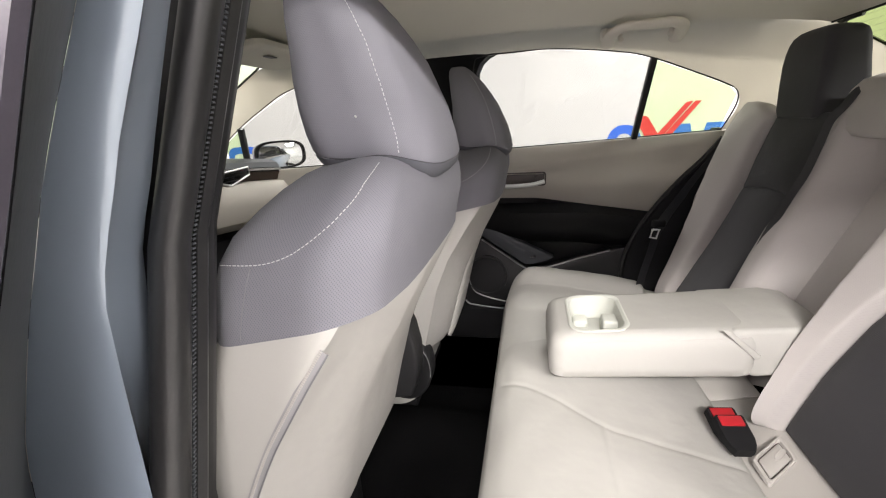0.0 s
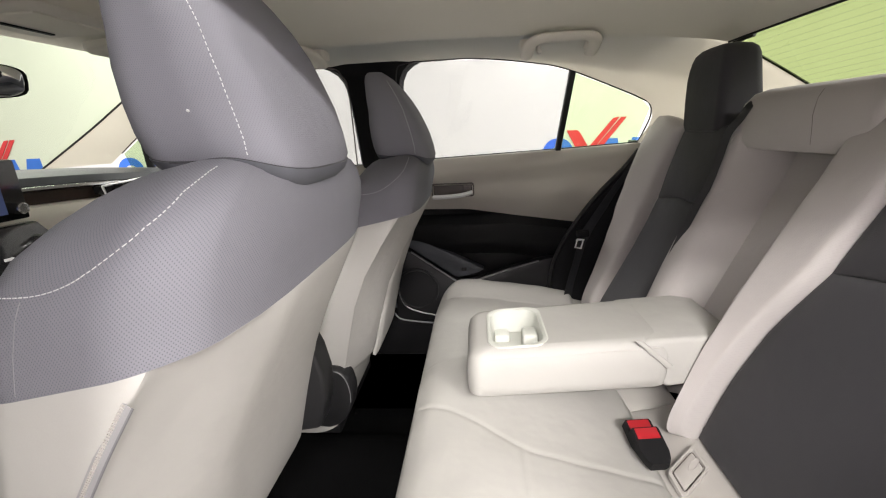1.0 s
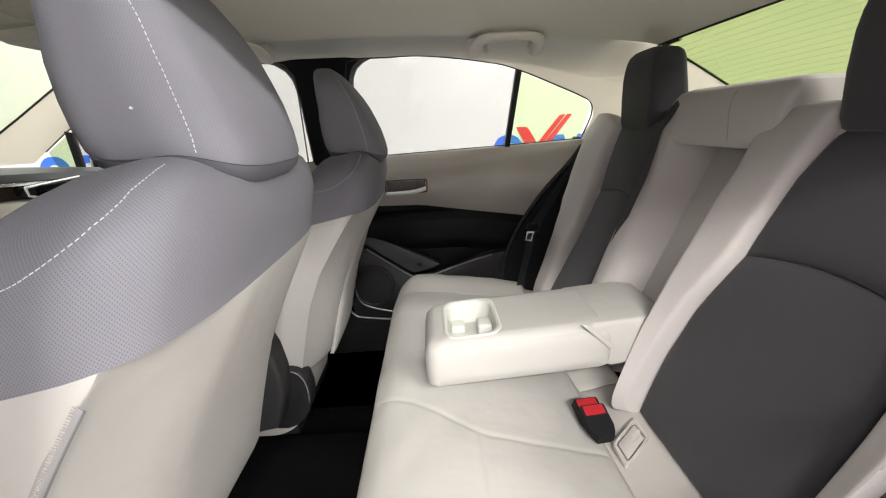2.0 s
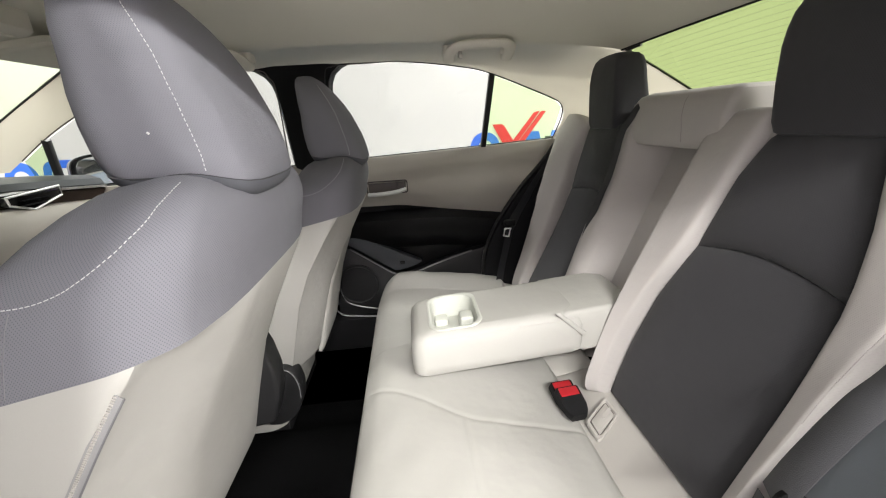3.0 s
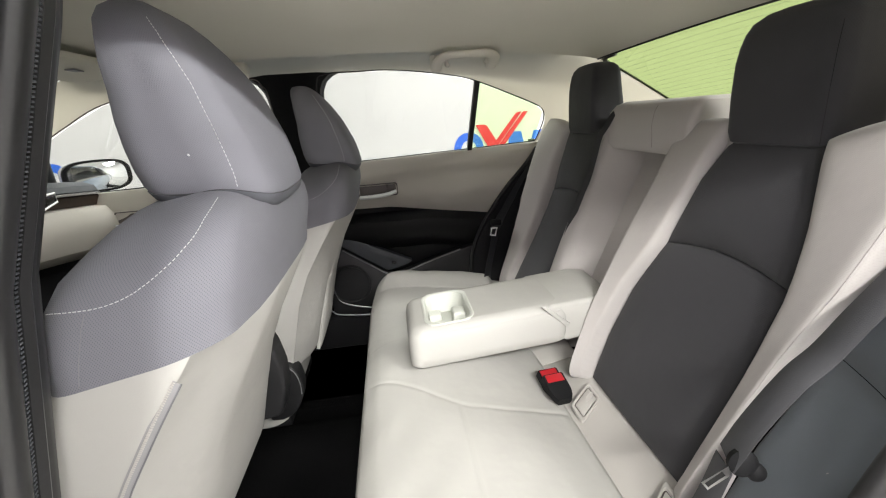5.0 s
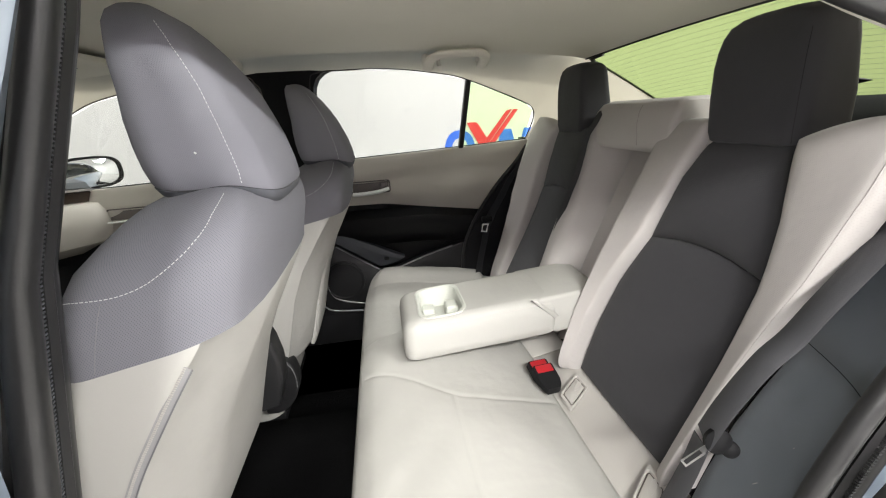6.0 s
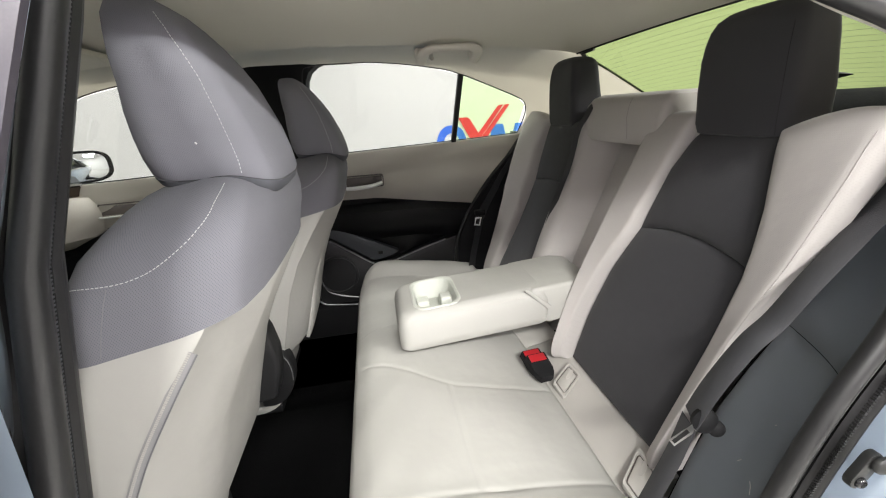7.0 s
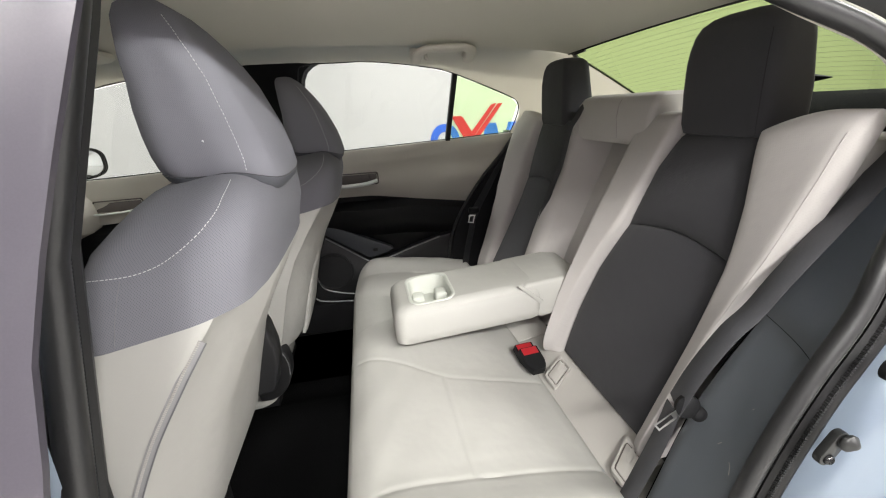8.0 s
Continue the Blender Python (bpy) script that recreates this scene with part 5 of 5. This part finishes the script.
for seat, s, dx in ((seat_left, -1, 0.0), (seat_right, 1, 0.045)):
    cover, rest, shell = seat_part(seat, "shoulder_cover"), seat_part(seat, "headrest"), seat_part(seat, "lower_shell")
    for e in (1, -1):
        # e = 1: outer side of the seat, -1: inner side
        flip = lambda pts: [(x + dx, s * (0.36 + e * (o - 0.36)), z) for x, o, z in pts]
        shoulder = flip([(-0.690, 0.598, 1.012), (-0.660, 0.602, 1.011), (-0.625, 0.601, 1.013), (-0.588, 0.592, 1.026), (-0.560, 0.564, 1.046), (-0.552, 0.524, 1.070), (-0.552, 0.497, 1.084)])
        line = snapped(shoulder, cover)
        for _ in range(8):
            line = [line[0]] + [(a + b + c) / 3 for a, b, c in zip(line, line[1:], line[2:])] + [line[-1]]
        stitches([tuple(p) for p in snapped(line, cover, n=2)], 0.0032, 0.0020, 0.00034, seat, n=1)
        head = flip([(-0.536, 0.478, 1.090), (-0.536, 0.481, 1.11), (-0.543, 0.484, 1.15), (-0.556, 0.480, 1.20), (-0.578, 0.466, 1.25), (-0.600, 0.445, 1.282)])
        stitches([tuple(p) for p in snapped(head, rest)], 0.0032, 0.0020, 0.00034, seat, n=1)
        if e < 0 or s > 0:
            continue
        zip_line = flip([(-0.580, 0.608, 0.927), (-0.610, 0.61, 0.882), (-0.653, 0.61, 0.823), (-0.690, 0.61, 0.755), (-0.720, 0.61, 0.68), (-0.745, 0.60, 0.58)])
        tape = snapped(zip_line, shell, 0.0009)
        for _ in range(12):
            tape = [tape[0]] + [(a + b + c) / 3 for a, b, c in zip(tape, tape[1:], tape[2:])] + [tape[-1]]
        part("zip_tape", ribbon([tuple(p) for p in tape], 0.0115, 0.0008, (1, 0, 0.5), n=1), MIDGREY, seat, "grey woven zip tape")
        part("zip", tube([tuple(p + Vector((0.0045, s * e * 0.001, -0.0025))) for p in tape], 0.0010, 5, smooth=False), ZIPGREY, seat, "fine dark zip")
        teeth = bmesh.new()
        for p, q in zip(tape, tape[1:]):
            seg, k = q - p, 0.0
            while k < seg.length:
                m = Matrix.Translation(p + seg * (k / seg.length) + Vector((-0.0022, s * e * 0.0004, 0.0))) @ seg.to_track_quat("X", "Y").to_matrix().to_4x4() @ Matrix.Diagonal((0.0011, 0.0030, 0.0016, 1))
                bmesh.ops.create_cube(teeth, size=1, matrix=m)
                k += 0.0024
        part("zip_teeth", teeth, CLOTHGREY, seat, "grey zip teeth", smooth=False)
        seam = snapped(flip([(-0.645, 0.603, 1.008), (-0.652, 0.606, 0.985), (-0.660, 0.606, 0.96), (-0.667, 0.606, 0.937)]), cover, 0.0)
        part("side_seam", tube([tuple(p) for p in seam], 0.0004, 5, smooth=False), ZIPGREY, seat, "fine dark seam")
        speck = snapped(flip([(-0.577, 0.484, 1.130), (-0.5765, 0.484, 1.1305), (-0.576, 0.484, 1.131)]), rest, 0.0008, n=2)
        part("lint_speck", tube([tuple(p) for p in (speck[0], speck[2], speck[-1])], 0.0014, 6, smooth=False), THREAD, seat, "tiny pale speck of lint")
    # pocket sewn on the back
    def pocket(u, v):
        z = 0.50 + 0.34 * v
        x = at_height([(0.42, -0.724), (0.51, -0.702), (0.62, -0.676), (0.72, -0.650), (0.80, -0.618), (0.88, -0.580)], z) + dx + 0.14 * 0.07
        return Vector((x - 0.007, s * (0.36 - 0.085 + 0.25 * u), z)), Vector((0.95, 0, -0.25))
    if s > 0:
        part("back_pocket", pillow(pocket, 0.010, 12, 12, hard=8, back=0.01), LIGHT, seat, "light grey vinyl map pocket")


# ---- lower part of the right rear door ----
pocket_pts = [(-0.66, 0.70), (-0.589, 0.676), (-0.50, 0.612), (-0.43, 0.562), (-0.395, 0.552), (-0.35, 0.560), (-0.24, 0.597), (-0.121, 0.631), (-0.02, 0.655), (-0.02, 0.40), (-0.66, 0.40)]
part("door_pocket", prism([(x, 0.642, z) for x, z in pocket_pts], (0, 0.052, 0), 0.006), DOORBLACK, rear_door, "black moulded door pocket")
part("pocket_rim", tube([(x, 0.640, z + 0.002) for x, z in pocket_pts[1:8]], 0.0035, 6), EDGEGLINT, rear_door, "thin raised rim of the pocket, painted pale as a highlight")
part("speaker_grille", loft([[(-0.575 + r * math.cos(a), 0.642 - d, 0.53 + r * math.sin(a)) for a in [math.pi * k / 16 for k in range(32)]] for r, d in ((0.083, 0.0), (0.082, 0.005), (0.076, 0.006), (0.072, 0.002), (0.03, 0.004), (0.006, 0.004))]), DOORBLACK, rear_door, "round black speaker grille")
part("pull_tray", prism([(-0.602, 0.646, 0.745), (-0.318, 0.646, 0.603), (-0.345, 0.646, 0.588), (-0.400, 0.646, 0.575), (-0.425, 0.646, 0.573), (-0.586, 0.646, 0.686), (-0.62, 0.646, 0.71)], (0, 0.04, 0), 0.005), TRIM, rear_door, "charcoal pull tray")
part("window_switch", block(-0.405, -0.385, 0.641, 0.655, 0.598, 0.610, 0.003), DOORBLACK, rear_door, "small black window switch")

part("pocket_edge", tube([(-0.612, 0.639, 0.680), (-0.638, 0.639, 0.60), (-0.645, 0.639, 0.52), (-0.632, 0.639, 0.475), (-0.60, 0.639, 0.447), (-0.51, 0.639, 0.422), (-0.40, 0.639, 0.41)], 0.003, 6), EDGEGLINT, rear_door, "rounded edge of the speaker panel with a painted highlight")
part("lower_edge", tube([(-0.676, 0.636, 0.50), (-0.674, 0.636, 0.445), (-0.655, 0.636, 0.415), (-0.62, 0.636, 0.403), (-0.50, 0.636, 0.390), (-0.35, 0.636, 0.385)], 0.003, 6), EDGEGLINT, rear_door, "lower edge of the door trim, pale for a painted highlight")

# ---- dashboard ----
dash = thing("dashboard", "beige and black dashboard with silver trim line", "dashboard")


def dash_loft(name, profile, y0, y1, mat, label="", n=20):
    rings = []
    for k in range(n + 1):
        y = y0 + (y1 - y0) * k / n
        bow = 0.10 * (y / 0.7) ** 2
        drop = 0.035 * (abs(y) / 0.7) ** 2
        rings.append([(x + bow - 0.02, y, z - drop) for x, z in profile])
    return part(name, loft(rings), mat, dash, label)


dash_loft("top_pad", [(-1.97, 1.02), (-1.90, 1.045), (-1.70, 1.060), (-1.55, 1.052), (-1.515, 1.038), (-1.505, 1.018), (-1.52, 1.01), (-1.97, 0.98)], -0.69, 0.69, TRIM, "charcoal soft top pad")
dash_loft("silver_line", [(-1.508, 1.018), (-1.500, 1.014), (-1.500, 1.006), (-1.51, 1.002), (-1.55, 1.01)], -0.69, 0.69, CHROME, "thin satin silver line")
dash_loft("inlay", [(-1.513, 1.004), (-1.507, 1.0), (-1.51, 0.968), (-1.56, 0.965), (-1.56, 1.004)], -0.69, 0.69, WOOD, "dark inlay strip")
dash_loft("lower_pad", [(-1.53, 0.968), (-1.48, 0.962), (-1.455, 0.935), (-1.45, 0.88), (-1.475, 0.82), (-1.56, 0.78), (-1.7, 0.80), (-1.7, 0.96)], -0.69, 0.69, PANEL, "beige padded lower dashboard")
dash_loft("glovebox", [(-1.57, 0.79), (-1.53, 0.76), (-1.53, 0.58), (-1.60, 0.50), (-1.9, 0.50), (-1.9, 0.80)], -0.69, 0.69, BLACK, "black lower dashboard")
vent_out = [(-1.468, 0.35, 0.992), (-1.445, 0.512, 1.004), (-1.448, 0.517, 0.975), (-1.458, 0.42, 0.947), (-1.468, 0.355, 0.968)]
part("air_vent", prism(vent_out, (-0.05, 0, 0), 0.002), GLOSSBLACK, dash, "black air vent")
part("vent_surround", tube(vent_out + [vent_out[0]], 0.0036, 6, smooth=False), STEELSHINE, dash, "silver vent surround")
for k in range(3):
    part("vent_slat", block(-1.461, -1.449, 0.380, 0.500 - 0.02 * k, 0.990 - 0.014 * k, 0.993 - 0.014 * k, 0.001), BLACK, dash)

screen_unit = thing("touchscreen", "black tablet-style centre screen with a bluish display", "screen")
part("bezel", block(-1.475, -1.450, -0.145, 0.110, 0.945, 1.088, 0.006), GLOSSBLACK, screen_unit, "gloss black bezel")
part("display", block(-1.4495, -1.4485, -0.105, 0.060, 0.962, 1.065, 0.0), DISPLAY, screen_unit, "lit bluish display", smooth=False)
part("knob", loft([[(-1.449 + d, 0.085 + r * math.cos(a), 0.972 + r * math.sin(a)) for a in [math.pi * k / 10 for k in range(20)]] for r, d in ((0.014, 0.0), (0.014, 0.016), (0.011, 0.018), (0.010, 0.014))]), CHROME, screen_unit, "chrome-ringed knob")
for k in range(4):
    part("icon", block(-1.4484, -1.4478, -0.085 + 0.035 * k, -0.065 + 0.035 * k, 0.99 + 0.02 * (k % 2), 1.0 + 0.02 * (k % 2), 0.0), THREAD, screen_unit, "pale display bar", smooth=False)
climate = thing("climate_panel", "gloss black climate control panel", "control panel")
part("panel", prism([(-1.45, -0.165, 0.935), (-1.45, 0.120, 0.935), (-1.44, 0.140, 0.90), (-1.42, 0.125, 0.83), (-1.42, -0.165, 0.83)], (-0.05, 0, 0), 0.006), GLOSSBLACK, climate, "gloss black face")
part("dial", loft([[(-1.43 + d, 0.100 + r * math.cos(a), 0.885 + r * math.sin(a)) for a in [math.pi * k / 10 for k in range(20)]] for r, d in ((0.020, -0.012), (0.020, 0.016), (0.016, 0.018), (0.014, 0.012))]), CHROME, climate, "chrome-ringed dial")
for k in range(3):
    part("label_bar", block(-1.424, -1.4185, -0.045 + 0.045 * k, -0.027 + 0.045 * k, 0.862, 0.868, 0.0), THREAD, climate, smooth=False)
console = thing("centre_console", "black centre console between the front seats", "console")
part("console_body", loft([ring_z(z, -1.50, -0.84 - e, -0.10 + e, 0.10 - e, 0.03) for z, e in ((0.26, 0.0), (0.45, 0.0), (0.61, 0.004), (0.63, 0.02))]), BLACK, console, "black plastic console body")

# ---- mirrors ----
inside = thing("rearview_mirror", "black interior rear-view mirror on a short stalk", "mirror")
shape = [(0.125 * math.copysign(abs(math.cos(a)) ** 0.5, math.cos(a)), 0.034 * math.copysign(abs(math.sin(a)) ** 0.5, math.sin(a))) for a in [2 * math.pi * k / 32 for k in range(32)]]
part("housing", loft([[(-1.31 + d + 0.33 * y * f + 0.16 * z * f, -0.092 + y * f, 1.242 + z * f) for y, z in shape] for d, f in ((0.0, 1.0), (-0.012, 1.0), (-0.03, 0.85), (-0.04, 0.5))]), BLACK, inside, "black plastic housing")
part("glass", loft([[(-1.3085 + d + 0.33 * y * f + 0.16 * z * f, -0.092 + y * f, 1.242 + z * f) for y, z in shape] for d, f in ((0.0, 0.94), (0.0005, 0.93))]), MIRROR, inside, "mirror glass")
part("stalk", tube([(-1.345, -0.07, 1.255), (-1.355, -0.03, 1.285), (-1.37, 0.0, 1.315)], 0.009, 8), BLACK, inside)

outside = thing("door_mirror", "blue-grey door mirror with black edging outside the front passenger window", "mirror")
oval = [(0.115 * math.copysign(abs(math.cos(a)) ** 0.65, math.cos(a)), 0.062 * math.copysign(abs(math.sin(a)) ** 0.65, math.sin(a))) for a in [2 * math.pi * k / 32 for k in range(32)]]
mirror_m = pose(-1.52, 0.865, 1.022, 0, 0, -36)


def oriented(rings, m):
    return [[tuple(m @ Vector(p)) for p in ring] for ring in rings]


part("shell", loft(oriented([[(d, y * f, z * f) for y, z in oval] for d, f in ((-0.012, 1.0), (-0.05, 0.97), (-0.09, 0.8), (-0.11, 0.45))], mirror_m)), PAINT, outside, "blue-grey painted shell")
part("edging", loft(oriented([[(d, y * f, z * f) for y, z in oval] for d, f in ((-0.012, 1.01), (0.004, 1.01), (0.006, 0.93), (0.0, 0.86))], mirror_m)), BLACK, outside, "black edging")
part("glass", loft(oriented([[(d, y * f, z * f) for y, z in oval] for d, f in ((0.001, 0.87), (0.0015, 0.86))], mirror_m)), MIRROR, outside, "mirror glass")
part("foot", tube([(-1.565, 0.79, 0.985), (-1.60, 0.71, 0.972)], 0.03, 8, flat=0.5, smooth=False), BLACK, outside, "black mirror foot")

# ---- overhead fittings ----
overhead = thing("overhead_console", "beige overhead console with reading lights", "overhead console")
part("console_shell", loft([ring_z(z, -1.27 + e, -1.06 - e, -0.12 + e, 0.10 - e, 0.03) for z, e in ((1.39, 0.0), (1.345, 0.0), (1.338, 0.006), (1.336, 0.02))]), PANEL, overhead, "beige plastic shell")
part("sunglass_flap", block(-1.18, -1.09, -0.09, 0.07, 1.332, 1.338, 0.003), LINER, overhead, "beige storage flap")
part("slot", block(-1.215, -1.205, -0.08, 0.06, 1.333, 1.337, 0.001), BLACK, overhead, "dark slot")
for s in (-1, 1):
    visor = thing("sun_visor", "beige sun visor folded against the headliner", "sun visor", group="sun visors")
    part("pad", loft([[(p[0], p[1], p[2] + 0.10 * (p[0] + 1.14)) for p in ring_z(z, -1.24 + e, -1.07 - e, *sorted((s * (0.14 + e), s * (0.46 - e))), 0.03)] for z, e in ((1.345, 0.0), (1.332, 0.0), (1.326, 0.006), (1.325, 0.02))]), LINER, visor, "beige cloth visor pad")
    part("label_strip", block(-1.13, -1.11, *sorted((s * 0.24, s * 0.28)), 1.322, 1.3245, 0.0005), MIDGREY, visor, "small grey label")

# high brake lamp on the parcel shelf
lamp_housing = thing("brake_lamp_housing", "black high-level brake lamp housing against the rear window", "brake lamp")
part("housing", loft([[(x, y, z) for x, y, z in ring] for ring in ([(0.752 - 0.027 * k, y, 1.164 + 0.010 * k), (0.752, y, 1.164 + 0.014 * k), (0.752 + 0.028 * k, y, 1.164 - 0.004 * k), (0.752, y, 1.164 - 0.010 * k)] for y, k in ((-0.13, 0.06), (-0.115, 0.35), (-0.08, 0.85), (0.0, 1.0), (0.08, 0.85), (0.115, 0.35), (0.13, 0.06)))]), BLACK, lamp_housing, "black plastic housing")

# ---- printed signs on the wall ----
def flat_sign(name, points, mat, parent, hole=None, y=3.1985):
    bm = bmesh.new()
    if hole is None:
        bm.faces.new([bm.verts.new((x, y, z)) for x, z in points])
    else:
        a, b = [bm.verts.new((x, y, z)) for x, z in points], [bm.verts.new((x, y, z)) for x, z in hole]
        for i in range(len(a)):
            j = (i + 1) % len(a)
            bm.faces.new((a[i], a[j], b[j], b[i]))
    out = bmesh.ops.extrude_face_region(bm, geom=bm.faces[:])
    bmesh.ops.translate(bm, verts=[v for v in out["geom"] if isinstance(v, bmesh.types.BMVert)], vec=(0, -0.003, 0))
    return part(name, bm, mat, parent, smooth=False)


def oval_pts(cx, cz, rx, rz, power=1.0, n=40):
    return [(cx + rx * math.copysign(abs(math.cos(a)) ** power, math.cos(a)), cz + rz * math.copysign(abs(math.sin(a)) ** power, math.sin(a))) for a in [2 * math.pi * k / n for k in range(n)]]


def sign_group(x, k=1.0, z=0.99):
    """Blue ring, red tick and blue bars; x is the ring's middle, z the top of the blue shapes."""
    sign = thing("wall_sign", "printed wall sign of a red tick and blue shapes", "sign", group="signs on the wall")
    flat_sign("blue_ring", oval_pts(x, z - 0.22 * k, 0.155 * k, 0.22 * k, 0.85), LOGOBLUE, sign, oval_pts(x, z - 0.22 * k, 0.085 * k, 0.145 * k, 0.85))
    flat_sign("red_tick", [(x + 0.075 * k, z + 0.066 * k), (x + 0.165 * k, z + 0.066 * k), (x + 0.19 * k, z + 0.05 * k), (x + 0.275 * k, z - 0.09 * k), (x + 0.48 * k, z + 0.155 * k), (x + 0.515 * k, z + 0.163 * k), (x + 0.535 * k, z + 0.163 * k), (x + 0.275 * k, z - 0.165 * k), (x + 0.22 * k, z - 0.20 * k)], LOGORED, sign, y=3.194)
    flat_sign("red_stripe", [(x + 0.551 * k, z + 0.163 * k), (x + 0.60 * k, z + 0.163 * k), (x + 0.27 * k, z - 0.25 * k), (x + 0.235 * k, z - 0.215 * k)], LOGORED, sign, y=3.194)
    flat_sign("blue_bar", [(x + 0.415 * k, z - 0.02 * k), (x + 0.53 * k, z - 0.02 * k), (x + 0.58 * k, z - 0.22 * k), (x + 0.58 * k, z - 0.44 * k), (x + 0.36 * k, z - 0.44 * k)], LOGOBLUE, sign)
    flat_sign("blue_bar", [(x + 0.66 * k, z - 0.02 * k), (x + 0.80 * k, z - 0.02 * k), (x + 0.84 * k, z - 0.44 * k), (x + 0.60 * k, z - 0.44 * k), (x + 0.60 * k, z - 0.22 * k)], LOGOBLUE, sign)
    return sign


sign_group(0.41)
sign_group(-5.63, 1.05, 1.05)
word = thing("wall_sign", "blue ring and hollow blue shape printed on the white wall", "sign", group="signs on the wall")
flat_sign("blue_ring", oval_pts(-3.82, 0.775, 0.155, 0.22, 0.85), LOGOBLUE, word, oval_pts(-3.82, 0.775, 0.085, 0.145, 0.85))
flat_sign("blue_ring", oval_pts(-3.44, 0.775, 0.19, 0.22, 0.45), LOGOBLUE, word, oval_pts(-3.44, 0.86, 0.12, 0.065, 0.5))
